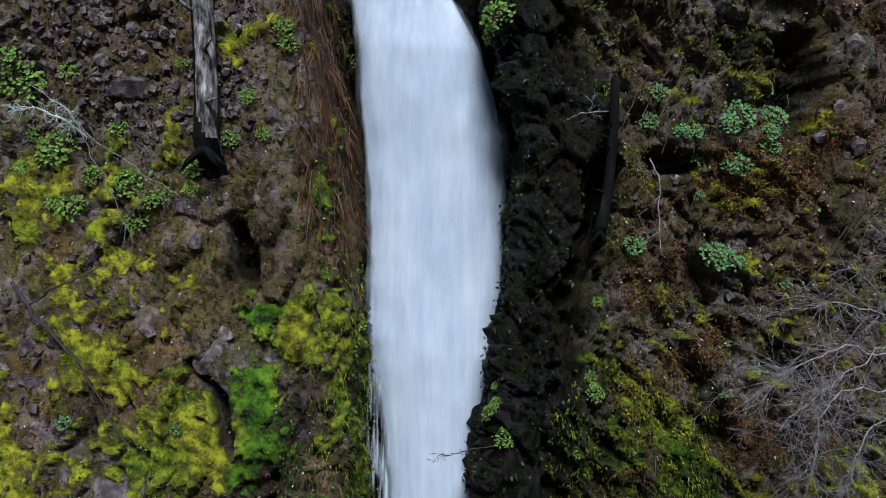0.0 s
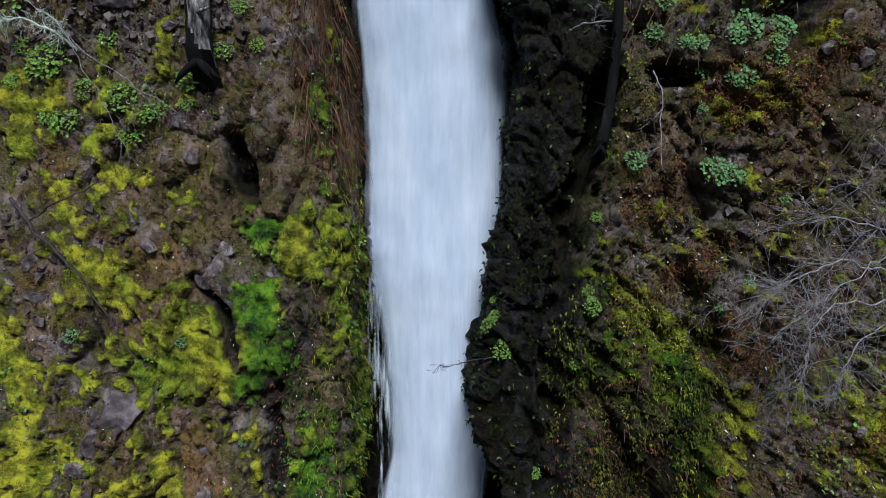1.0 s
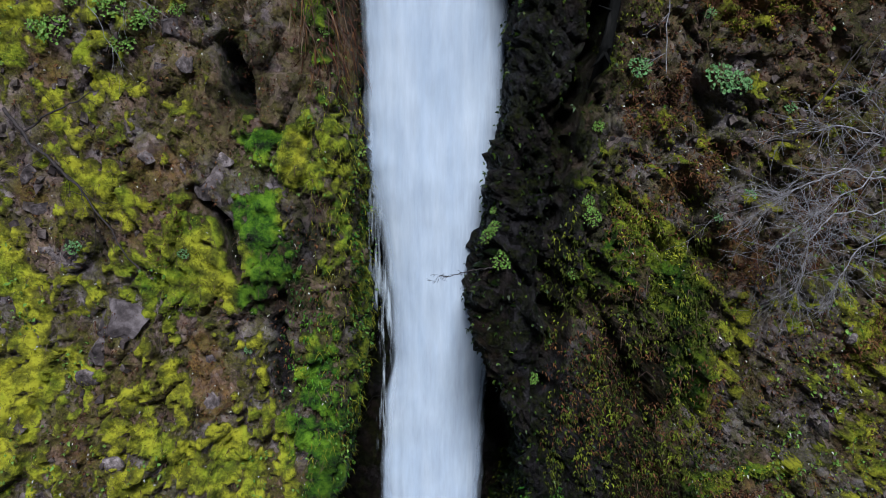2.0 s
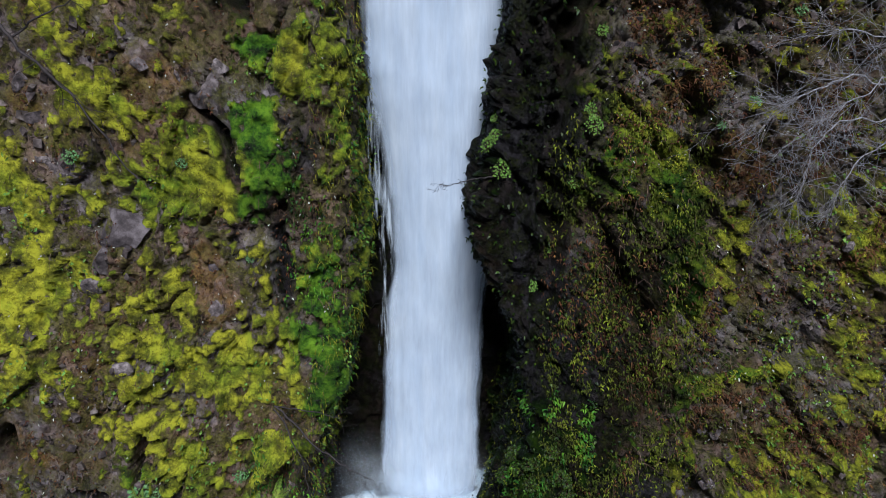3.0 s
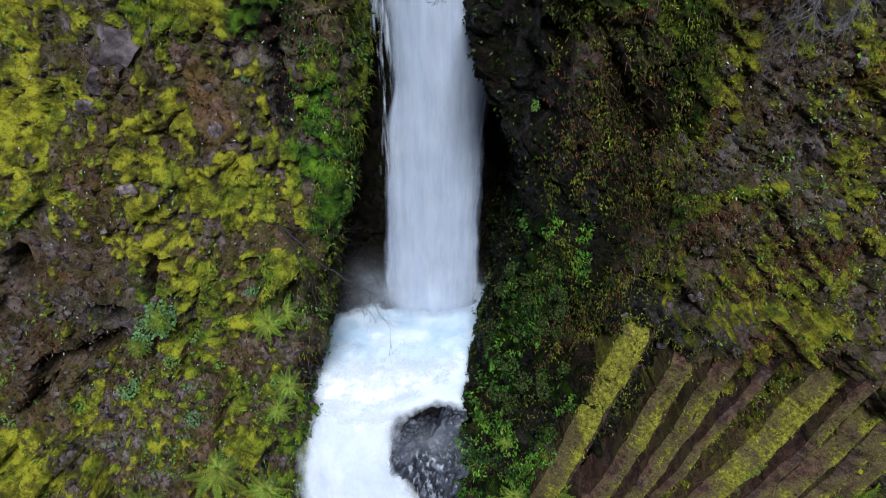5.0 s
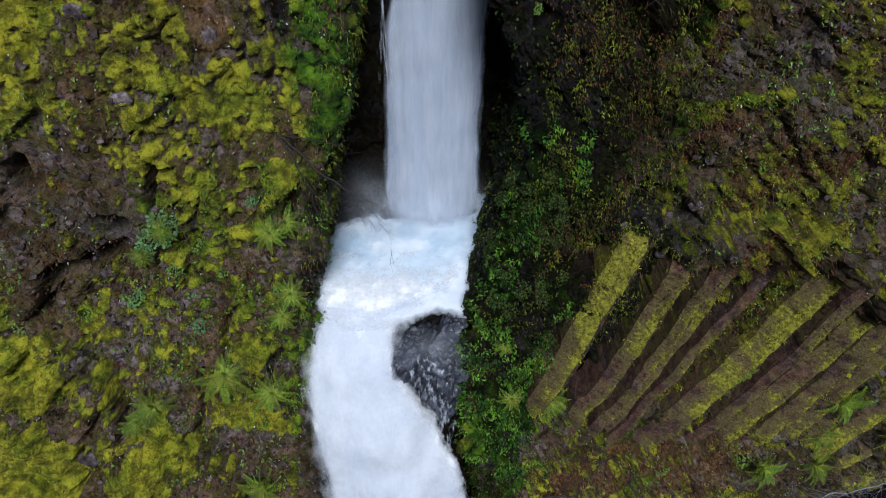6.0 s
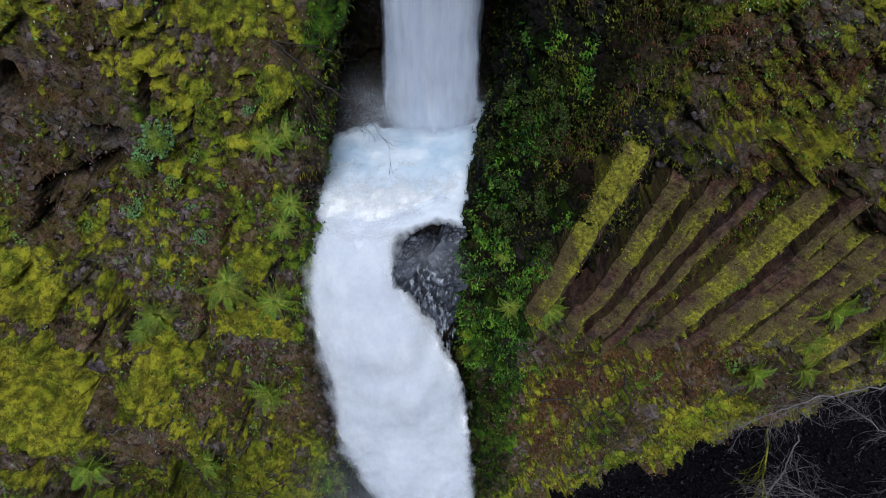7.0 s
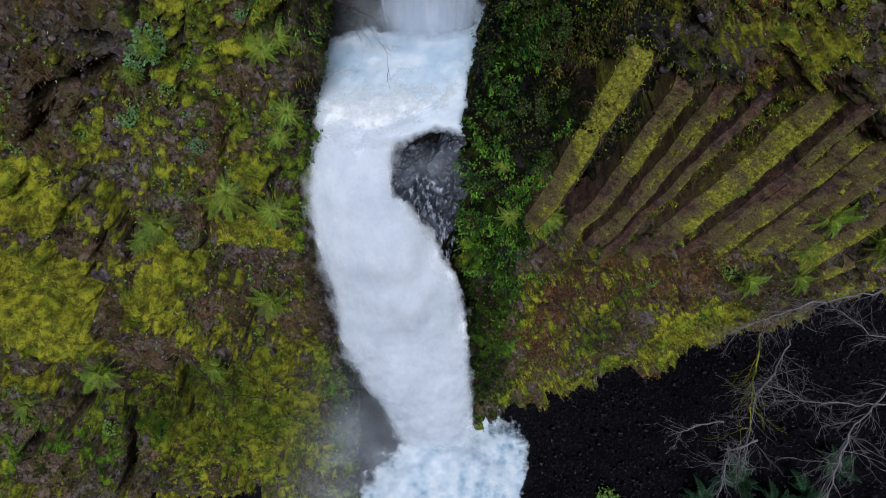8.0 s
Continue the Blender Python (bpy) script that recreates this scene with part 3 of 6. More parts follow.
patch("east", 7.59, 18.27, 1.84, 1.60, moss=0.12)
patch("east", 3.30, 20.73, 1.12, 2.35, soil=0.2, moss=-0.25, wet=0.6, green=0.3)
patch("east", 6.53, 21.93, 1.35, 1.08, moss=-0.1, soil=0.3)
patch("east", 8.05, 21.15, 0.71, 1.57, moss=0.25, soil=0.3)
patch("east", 1.88, 18.43, 0.69, 1.44, moss=0.35, green=0.9, wet=0.2)
patch("east", 1.70, 15.82, 1.17, 2.46, moss=0.05, green=0.6, wet=0.6)
patch("east", 1.53, 12.26, 0.95, 2.15, moss=0.0, green=0.6, wet=0.55)
patch("east", 2.76, 15.34, 0.68, 2.26, wet=0.5, push=-0.2, moss=-0.2)
patch("east", 1.42, 6.35, 0.90, 5.30, moss=0.2, green=0.5, wet=0.5)
patch("east", 6.27, 6.95, 4.05, 2.15, soil=0.8, moss=-0.3)
patch("east", 3.12, 6.85, 1.39, 2.88, soil=0.5, moss=-0.1)
patch("east", 7.13, 1.04, 2.87, 0.87, moss=0.8)
patch("east", 9.70, 2.65, 2.17, 1.88, moss=0.7)
patch("east", 5.39, 4.44, 1.71, 1.99, push=-0.3, wet=0.4)
# behind the columns: set back, with the shade of the gaps painted through wet
patch("east", 8.13, 11.6, 6.12, 4.5, moss=-0.15, wet=0.6, push=-0.6)
patch("east", 3.30, 16.75, 1.14, 1.08, moss=-0.3, wet=0.8)
patch("east", 2.53, 16.14, 0.77, 2.62, moss=-0.15, wet=0.5)
patch("east", 13.82, 5.68, 4.01, 4.57, moss=-0.4, wet=0.5)
patch("west", -12.38, 3.00, 3.28, 3.30, moss=-0.3, green=0.4)
# dark hole beside the first columns, shade painted the same way
patch("east", 4.05, 13.86, 1.71, 3.60, moss=-0.2, wet=0.7, push=-0.35, green=0.5)
patch("east", 7.74, 16.71, 2.23, 1.05, moss=0.1)
patch("east", 4.30, 17.16, 0.63, 0.89, moss=-0.3, push=-0.2, wet=0.4)
patch("east", 3.67, 20.23, 0.68, 1.49, soil=0.8, wet=-0.25, moss=-0.1)
patch("east", 3.20, 21.76, 0.32, 0.92, soil=0.7, wet=-0.15, moss=-0.1)
patch("west", -9.27, 3.79, 4.17, 3.60, moss=0.12, green=0.1, wet=0.1)
patch("west", -8.6, 17.3, 2.7, 2.2, moss=-0.3, wet=0.28)
patch("east", 4.27, 17.03, 0.76, 0.51, push=0.7, moss=0.0, wet=0.0)
patch("east", 5.51, 16.44, 0.80, 0.59, push=0.7, moss=0.0, wet=0.0)
patch("east", 6.82, 16.48, 0.96, 0.61, push=0.7, moss=0.0, wet=0.0)
patch("east", 8.20, 16.20, 0.99, 0.67, push=0.7, moss=0.0, wet=0.0)
patch("east", 9.69, 15.57, 1.08, 0.78, push=0.7, moss=0.0, wet=0.0)
patch("east", 11.53, 13.99, 0.91, 1.50, push=0.7, moss=0.0, wet=0.0)
patch("east", 3.91, 6.43, 2.77, 2.56, moss=0.2, wet=-0.5)
patch("west", -12.02, 7.13, 2.57, 0.75, moss=-0.6)
patch("west", -9.40, 8.58, 0.65, 1.58, moss=-0.7)
patch("west", -10.01, 11.58, 1.92, 0.50, moss=-0.6)


def cliff(side, name, label, front, cz, cx, sign):
    """One side of the gorge: slot wall, rounded corner and broken front, and the upland behind."""
    z = np.concatenate([np.concatenate([np.arange(-1.0, 9.0, 0.062), np.arange(9.0, 34.0, 0.05)]), np.linspace(34.1, 40, 24)])
    back = 17.0
    k_side, k_corner = 46, 10
    steps = np.concatenate([np.full(110, 0.045), np.full(110, 0.06), np.full(70, 0.1), np.linspace(0.15, 3.0, 26)])
    s = np.concatenate([[0.0], np.cumsum(steps)])
    xc = np.interp(z, cz, cx) + 0.06 * vnoise(np.stack([z * 0 + 3.1, z * 1.7, z * 0], 1), 5)
    rows = []
    r = 0.3
    for zz, x0 in zip(z, xc):
        yf = float(front(x0 + sign * r, zz))
        a = np.linspace(0, 1, k_side, endpoint=False)
        side_x, side_y = x0 + (float(np.interp(zz, [12.5, 14.2, 15, 17], [0.2, 1.2, 1.2, 0.2])) * (1 - a) ** float(np.interp(zz, [12.5, 14.2, 15, 17], [2, 1.2, 1.2, 2])) if side == "east" else float(np.interp(zz, [14, 23.5, 26.5], [0.1, 0.12, 0.75])) * (1 - a)), back + (yf + r - back) * a
        c = np.linspace(0, math.pi / 2, k_corner, endpoint=False)
        cor_x, cor_y = x0 + sign * r * (1 - np.cos(c)), yf + r - r * np.sin(c)
        fx = x0 + sign * (r + s)
        fy = front(fx, zz) + 0 * fx
        x, y = np.concatenate([side_x, cor_x, fx]), np.concatenate([side_y, cor_y, fy])
        rows.append(np.stack([x, y, np.full_like(x, zz)], 1))
    g = np.stack(rows)
    nr, nc = g.shape[:2]
    du, dv = np.gradient(g, axis=1), np.gradient(g, axis=0)
    nrm = np.cross(du, dv)
    nrm /= np.linalg.norm(nrm, axis=2, keepdims=True) + 1e-9
    if nrm[nr // 2, -40, 1] > 0:
        nrm = -nrm
    p = g.reshape(-1, 3)
    nn = nrm.reshape(-1, 3)
    x, y, zz = p.T
    frontness = np.tile(smooth(k_side - 14, k_side + 14, np.arange(nc, dtype=float)), nr)
    seed = 11 if side == "west" else 29
    u, v = x + y * 0.8, zz
    wu, wv = fbm(p, 0.9, 3, seed + 40), fbm(p, 0.9, 3, seed + 50)
    tip = radians(-28 if side == "west" else 38)
    uu = (u * math.cos(tip) + v * math.sin(tip)) + 0.3 * wu
    vv = (v * math.cos(tip) - u * math.sin(tip)) + 0.3 * wv
    e1, a1, b1, c1 = cells(uu * 0.62, vv * 0.34, seed)
    e2, a2, b2, c2 = cells(uu * 1.9 + 5, vv * 0.95, seed + 3)
    e3, a3, b3, c3 = cells(uu * 4.9 + 9, vv * 3.1, seed + 5)
    e4, a4, b4, c4 = cells(uu * 9.5 + 9, vv * 7.1, seed + 6)
    inland = np.tile(np.concatenate([np.zeros(k_side), np.zeros(k_corner), smooth(0.2, 2.4, s)]), nr)
    wild = smooth(-0.25, 0.35, fbm(p, 0.4, 3, seed + 80))
    gap = 0.25 + 0.5 * wild
    if side == "east":
        wild = 0.5 + 0.6 * wild
        gap = 0.35 + 0.4 * gap
    d = (0.5 * fbm(p, 0.16, 3, seed) + 0.24 * fbm(p, 0.6, 3, seed + 9)) * (0.1 + 0.9 * inland)
    d += (0.35 * (a1 - 0.5) + 0.4 * (b1 + c1)) * (0.25 + 0.75 * inland)
    low = smooth(18, 13, zz) * inland
    e0, a0, b0, c0 = cells(uu * 0.3 + 3, vv * 0.42, seed + 8)
    d += low * (0.8 * (a0 - 0.5) + 1.2 * (b0 + c0) - 0.6 * (1 - smooth(0.0, 0.06, e0)))
    d += wild * (0.3 * (a2 - 0.5) + 0.5 * (b2 + c2)) - 0.3 * gap * (1 - smooth(0.0, 0.13, e2))
    d -= 0.3 * gap * (a2 < 0.16) * smooth(0.0, 0.12, e2)
    d += wild * (0.14 * (a3 - 0.5) + 0.28 * (b3 + c3)) - 0.12 * gap * (1 - smooth(0.0, 0.16, e3))
    d += (0.04 + 0.05 * wild) * (a4 - 0.5) + 0.12 * wild * (b4 + c4)
    d += 0.08 * fbm(p, 4.0, 4, seed + 12, 0.6)
    calm = np.interp(frontness, [0, 1], [0.55, 1.0])
    if side == "west":
        calm = calm * np.interp(zz, [15.5, 19.5, 25, 28], [1.0, 0.6, 0.55, 0.42])
    if side == "east":
        shelf = (1 - smooth(1.6, 3.0, x)) * smooth(19.5, 17.5, zz) * smooth(7.0, 9.0, zz) * frontness
        d += shelf * 0.42 * fbm(p * (1.5, 1.0, 0.75), 1.2, 4, 470, 0.62)
    calm = calm * (1 - 0.75 * (frontness < 0.4) * smooth(13.0, 13.8, zz) * smooth(15.8, 14.9, zz))
    d *= calm
    net = 1 - 2.2 * np.abs(fbm(p, 2.3, 4, seed + 26, 0.6))
    moss = 0.29 + 0.4 * fbm(p, 0.5, 4, seed + 20) + 0.6 * fbm(p, 1.9, 4, seed + 24, 0.6) + 0.62 * fbm(p, 5.2, 3, seed + 27, 0.6) + 0.3 * net
    wet, green = np.zeros_like(d), smooth(0.15, 0.5, fbm(p, 0.35, 3, seed + 33)) * 0.5
    soil = smooth(0.1, 0.45, fbm(p, 0.45, 4, seed + 30, 0.6)) * np.interp(zz, [8, 20], [0.35, 0.5] if side == "west" else [0.35, 0.75])
    out = np.abs(x - np.tile(xc[:, None], (1, nc)).ravel())
    if side == "west":
        moss += np.interp(zz, [0, 8, 14, 19, 24, 28, 31, 34], [0.06, 0.07, 0.06, 0.16, 0.19, 0.0, -0.22, -0.3])
        prow = smooth(-0.25, 0.3, x - np.interp(zz, [11.4, 13.7, 15.9, 18.6, 19.9, 21.1, 22.7, 23.6, 25.0, 27.3, 28.2, 31.3], [-3.9, -4.2, -3.6, -3.0, -2.6, -3.0, -3.2, -3.9, -4.3, -3.95, -3.8, -2.4]) - 0.25 * wu)
        strand = fbm(p * (2.6, 1.5, 0.45), 1.3, 4, 480, 0.65)
        moss += prow * (0.5 * strand - 0.06)
        green += prow * np.interp(zz, [22, 27], [0.5, 0.15])
        wet += 0.22 * prow * smooth(0.05, -0.25, strand)
        wet += 0.28 * smooth(17, 12, zz) * smooth(-0.1, 0.3, fbm(p, 0.9, 4, 490, 0.6)) * frontness
        moss -= 0.1 * smooth(24.5, 26, zz) * smooth(-4.6, -5.6, x)
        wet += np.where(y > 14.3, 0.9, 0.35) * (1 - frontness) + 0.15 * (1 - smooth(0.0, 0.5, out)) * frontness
    else:
        moss += np.interp(zz, [0, 6, 10, 15, 20, 26, 34], [-0.12, 0.0, -0.02, 0.0, -0.2, -0.32, -0.42])
        moss -= 0.1 * (1 - smooth(0.3, 2.0, out)) * smooth(17, 20, zz)
        beside = (1 - smooth(0.9, 2.2, out)) * smooth(18, 15, zz)
        moss -= 0.15 * beside
        green += 0.7 * (1 - smooth(0.8, 2.6, out))
        streak = smooth(0.08, 0.3, fbm(p * (1.5, 1.0, 0.6), 1.1, 4, 460, 0.6))
        moss += 0.6 * beside * streak
        green -= 0.25 * beside * streak
        wet -= 0.25 * beside * streak
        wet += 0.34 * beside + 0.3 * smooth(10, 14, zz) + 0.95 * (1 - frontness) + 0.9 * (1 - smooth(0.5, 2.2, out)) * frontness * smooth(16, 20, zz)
    for px, pz, rx, rz, dm, dw, ds, push, tilt, dg in patches[side]:
        ca, sa = math.cos(radians(tilt)), math.sin(radians(tilt))
        qx, qz = x - px, zz - pz
        near = (np.abs(qx) < rx + rz + 1) & (np.abs(qz) < rx + rz + 1)
        ax, az = (qx[near] * ca + qz[near] * sa) / rx, (-qx[near] * sa + qz[near] * ca) / rz
        w = 1 - smooth(0.6, 1.15, np.hypot(ax, az) + 0.55 * fbm(p[near], 2.2, 4, seed + 60, 0.6))
        moss[near] += dm * w * (0.8 if dm > 0 else 1.0)
        wet[near] += dw * w
        soil[near] += ds * w
        d[near] += push * w
        green[near] += dg * w
    for path, width, depth in grooves[side]:
        for (x0, z0), (x1, z1) in zip(path, path[1:]):
            jx, jz = x + 0.12 * wu, zz + 0.12 * wv
            t = np.clip(((jx - x0) * (x1 - x0) + (jz - z0) * (z1 - z0)) / ((x1 - x0) ** 2 + (z1 - z0) ** 2), 0, 1)
            dist = np.hypot(jx - x0 - t * (x1 - x0), jz - z0 - t * (z1 - z0))
            w = 1 - smooth(width * 0.4, width, dist)
            d -= depth * w
            moss -= 0.9 * w
            # wet dims the joint floor: shade put into the colour
            wet += 0.8 * w
    # moss likes ledges and is a soft coat over the stone
    gz = np.gradient(d.reshape(nr, nc), axis=0) / np.gradient(z)[:, None]
    moss = moss - 0.16 * np.clip(gz.ravel(), -1.5, 1.5) - 0.25 * (1 - smooth(0.02, 0.2, e2))
    mw = smooth(0.42, 0.58, moss)
    d += mw * (0.09 + 0.17 * fbm(p, 2.2, 3, seed + 68, 0.6) + 0.09 * fbm(p, 6.5, 3, seed + 70, 0.6))
    p = p + nn * d[:, None]
    # the upland: rows that lead back from the top
    g = p.reshape(nr, nc, 3)
    up = []
    for k in range(1, 10):
        top = g[-1].copy()
        top[:, 1] = np.maximum(top[:, 1], 14) + 4.0 * k
        top[:, 2] += 0.9 * k
        up.append(top)
    g = np.concatenate([g, np.stack(up)])
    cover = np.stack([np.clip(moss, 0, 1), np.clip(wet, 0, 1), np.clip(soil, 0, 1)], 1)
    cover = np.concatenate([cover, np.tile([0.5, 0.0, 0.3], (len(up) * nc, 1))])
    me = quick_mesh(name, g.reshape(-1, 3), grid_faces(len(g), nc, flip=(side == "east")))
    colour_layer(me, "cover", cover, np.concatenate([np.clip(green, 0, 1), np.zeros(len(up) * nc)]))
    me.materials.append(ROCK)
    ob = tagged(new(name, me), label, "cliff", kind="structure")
    return ob, {"p": p, "n": nn, "moss": np.clip(moss, 0, 1), "wet": wet, "soil": soil, "green": green, "front": frontness, "out": out}


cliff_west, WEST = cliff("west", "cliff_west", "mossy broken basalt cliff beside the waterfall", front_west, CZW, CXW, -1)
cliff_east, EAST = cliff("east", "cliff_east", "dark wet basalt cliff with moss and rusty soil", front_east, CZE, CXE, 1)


def on_cliff(info, x, z, lift=0.0):
    """The place and normal of the cliff at x, z."""
    q = np.abs(info["p"][:, 0] - x) + np.abs(info["p"][:, 2] - z) + 5 * (info["front"] < 0.5)
    k = int(np.argmin(q))
    return Vector(info["p"][k]) + Vector(info["n"][k]) * lift, Vector(info["n"][k])


# back of the slot, behind the falling water
def slot_back():
    x, z = np.linspace(-4.5, 3.0, 90), np.linspace(-1, 33.2, 330)
    X, Z = np.meshgrid(x, z)
    Y = np.interp(Z, [-1, 8, 13.6, 14.2, 33, 33.2], [9.6, 10.8, 11.4, 15.7, 15.9, 16.4])
    p = np.stack([X.ravel(), Y.ravel(), Z.ravel()], 1)
    e, a, b, c = cells(p[:, 0] * 1.3, p[:, 2] * 1.0, 77)
    p[:, 1] -= 0.25 * fbm(p, 0.8, 4, 70) + 0.25 * (a - 0.5) + 0.3 * (b + c)
    top = p.reshape(330, 90, 3)[-1].copy()
    rows = [p.reshape(330, 90, 3)]
    for k in range(1, 8):
        t = top.copy()
        t[:, 1] += 5 * k
        t[:, 2] += 0.2 * k
        rows.append(t[None])
    g = np.concatenate(rows)
    me = quick_mesh("cliff_back", g.reshape(-1, 3), grid_faces(len(g), 90))
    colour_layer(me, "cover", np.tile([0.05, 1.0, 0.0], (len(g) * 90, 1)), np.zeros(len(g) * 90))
    me.materials.append(ROCK)
    return tagged(new("cliff_back", me), "black wet rock behind the falling water", "cliff", kind="structure")


slot_back()


# ---------------------------------------------------------------- ground
def ground():
    def line(lo, hi, step, far):
        mid = np.arange(lo, hi, step)
        out = np.cumsum(np.geomspace(step, far / 3.2, 26))
        return np.concatenate([lo - out[::-1], mid, hi + out])
    x, y = line(-19, 21, 0.13, 260), line(-4, 17, 0.13, 260)
    X, Y = np.meshgrid(x, y)
    p = np.stack([X.ravel(), Y.ravel(), np.zeros(X.size)], 1)
    e, a, b, c = cells(p[:, 0] * 1.1 + 0.3 * p[:, 1], p[:, 1] * 1.1, 91)
    near = np.exp(-np.maximum(0, np.hypot(p[:, 0], p[:, 1] - 6) - 16) / 14)
    z = 0.35 * fbm(p, 0.3, 4, 90) + near * (0.12 * fbm(p, 2.2, 4, 95) + 0.14 * (a - 0.5))
    pool = 1 - smooth(0.75, 1.25, np.hypot((p[:, 0] + 0.2) / 4.0, (p[:, 1] - 5.2) / 4.2))
    bed = 1 - smooth(0.7, 1.3, np.abs(p[:, 0] + 0.4 + 0.06 * p[:, 1]) / 3.2)
    bed *= smooth(6, 3, p[:, 1])
    dip = np.maximum(pool, bed)
    z = z * (1 - dip) - 0.75 * dip - 0.1
    rise = smooth(-12, -40, p[:, 1]) * 6 * smooth(3, 14, np.abs(p[:, 0]))
    p[:, 2] = z + rise
    me = quick_mesh("ground", p, grid_faces(len(y), len(x)))
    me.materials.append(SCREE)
    return tagged(new("ground", me), "dark stony ground below the cliff", "ground", kind="structure")


ground()

# ---------------------------------------------------------------- water
def fall_sheet(name, label, rows, u_count, mat, bulge, thick, seed, rough=0.12, spread=0.0, body=0.0, dense=1.4, fade=(0.3, 1.2), foot=0.35, lumps=0.0):
    """Falling water from rows of height, west edge, east edge, distance."""
    zs, xl, xr, yy = (np.array(c, float) for c in zip(*rows))
    way = np.concatenate([[0], np.cumsum(np.hypot(np.diff(zs), np.diff(yy)))])
    run = np.arange(way[-1], 0, -0.09)
    z, L, Rr, Y = (np.interp(run, way, a) for a in (zs, xl, xr, yy))
    jag = lambda k: 0.1 * fbm(np.stack([z * 0 + k, z * 0, z * 1.1], 1), 1.0, 4, seed + k)
    L, Rr = L + jag(1) - spread, Rr + jag(2) + spread
    u = np.linspace(-1, 1, u_count)
    U, Z = np.meshgrid(u, z)
    X = (L + Rr)[:, None] / 2 + U * (Rr - L)[:, None] / 2
    q = np.stack([X.ravel() * 2.2, Z.ravel() * 0 + 1, Z.ravel() * 0.3], 1)
    ropes = fbm(q, 1.0, 5, seed + 8, 0.6).reshape(X.shape)
    q = np.stack([X.ravel(), np.repeat(Y, u_count), Z.ravel()], 1)
    puffs = fbm(q * (1, 1, 0.7), 0.7, 3, 151, 0.45).reshape(X.shape)
    Yg = Y[:, None] - lumps * puffs - bulge * np.sqrt(np.maximum(0, 1 - U ** 2 * 0.96)) - rough * ropes - thick
    g = np.stack([X, Yg, Z], -1)
    me = quick_mesh(name, g.reshape(-1, 3), grid_faces(len(z), u_count))
    if body:
        edge = np.clip((1 - np.abs(U)) * (Rr - L)[:, None] * 0.5 / body, 0, 1)
        a = me.attributes.new("body", "FLOAT", "POINT")
        ends = smooth(0.0, fade[0], run) * (foot + (1 - foot) * smooth(way[-1], way[-1] - fade[1], run))
        edge = edge * ends[:, None]
        a.data.foreach_set("value", (dense * edge).astype(np.float32).ravel())
    me.materials.append(mat)
    return me


UPPER = [(33.6, -2.2, -0.1, 16.6), (32.0, -1.89, 0.1, 15.2), (30.9, -1.66, 0.75, 15.0), (29.2, -1.53, 1.21, 14.95), (27.4, -1.4, 1.22, 14.95), (25.2, -1.5, 1.2, 14.95), (24.0, -1.25, 1.3, 14.95), (22.1, -1.04, 1.25, 14.9), (20.8, -1.02, 1.0, 14.9), (19.4, -1.2, 0.86, 14.9), (17.0, -1.32, 0.84, 14.9), (16.0, -1.4, 0.86, 14.88), (15.4, -1.45, 0.88, 14.85), (14.9, -1.5, 0.9, 14.8), (14.2, -1.55, 0.92, 14.75)]
LOWER = [(14.6, -3.1, 0.6, 13.6), (14.57, -3.05, 0.5, 12.4), (14.5, -3.0, -0.4, 11.8), (14.42, -3.0, -0.85, 11.5), (14.25, -3.06, -1.0, 11.3), (13.95, -3.14, -1.2, 10.95), (13.5, -3.25, -1.2, 10.6), (12.6, -3.35, -0.72, 10.2), (11.5, -3.25, -0.15, 9.8), (10.4, -3.15, 0.3, 9.5), (9.0, -3.12, 0.55, 9.2), (7.0, -3.05, 0.74, 8.75), (5.2, -2.6, 0.8, 8.4), (3.5, -2.1, 0.92, 8.2), (0.0, -1.8, 1.05, 7.9)]

upper_fall = thing("waterfall_upper", "tall white plunging waterfall in a narrow rock slot", "waterfall", kind="structure")
lower_fall = thing("waterfall_lower", "white fanning lower waterfall spilling from the basin", "waterfall", kind="structure")
for fall, rows, seed, rim, mat, veil, ends, foot, lumps in ((upper_fall, UPPER, 130, 0.16, FALL, VEIL, (0.3, 1.0), 0.2, 0.12), (lower_fall, LOWER, 170, 0.4, CLOUD, CLOUD_VEIL, (3.4, 1.2), 0.35, 0.35)):
    part("water_body", fall_sheet("water_body", "", rows, 64, mat, 0.55, 0.0, seed, 0.05 if fall is upper_fall else 0.03, 0.06, rim, 1.4, ends, foot, lumps), None, fall)
    for k in range(2):
        part("water_veil", fall_sheet("water_veil", "", rows, 44, veil, 0.6 + 0.05 * k, 0.1 + 0.1 * k, seed + 10 * k + 5, 0.08 if fall is upper_fall else 0.05, 0.12 + rim * 0.5 * k, 0.3 + rim * k, 0.8, ends, foot, lumps), None, fall, "thin torn edge of falling water")
TRICKLES = [(25.1, -1.75, -1.2, 14.9), (24.4, -1.75, -1.1, 14.7), (23.0, -1.7, -0.9, 14.7), (21.4, -1.45, -0.85, 14.7), (19.6, -1.45, -1.0, 14.7), (17.5, -1.7, -1.2, 14.7)]
part("water_trickle", fall_sheet("water_trickle", "", TRICKLES, 40, TRICKLE, 0.15, 0.0, 230, 0.05, 0.0, 0.15, 0.62), None, upper_fall, "thin white trickles on black rock")
SIDE_TRICKLE = [(14.0, -1.2, 0.5, 10.5), (13.5, -1.25, 0.55, 10.1), (13.0, -1.15, 0.6, 9.85), (12.3, -0.8, 0.65, 9.65), (11.4, -0.4, 0.7, 9.45), (10.2, -0.1, 0.7, 9.25)]
part("water_trickle", fall_sheet("water_trickle", "", SIDE_TRICKLE, 24, TRICKLE, 0.1, 0.0, 240, 0.05, 0.0, 0.4, 0.52), None, lower_fall, "thin white trickles over the boulder")


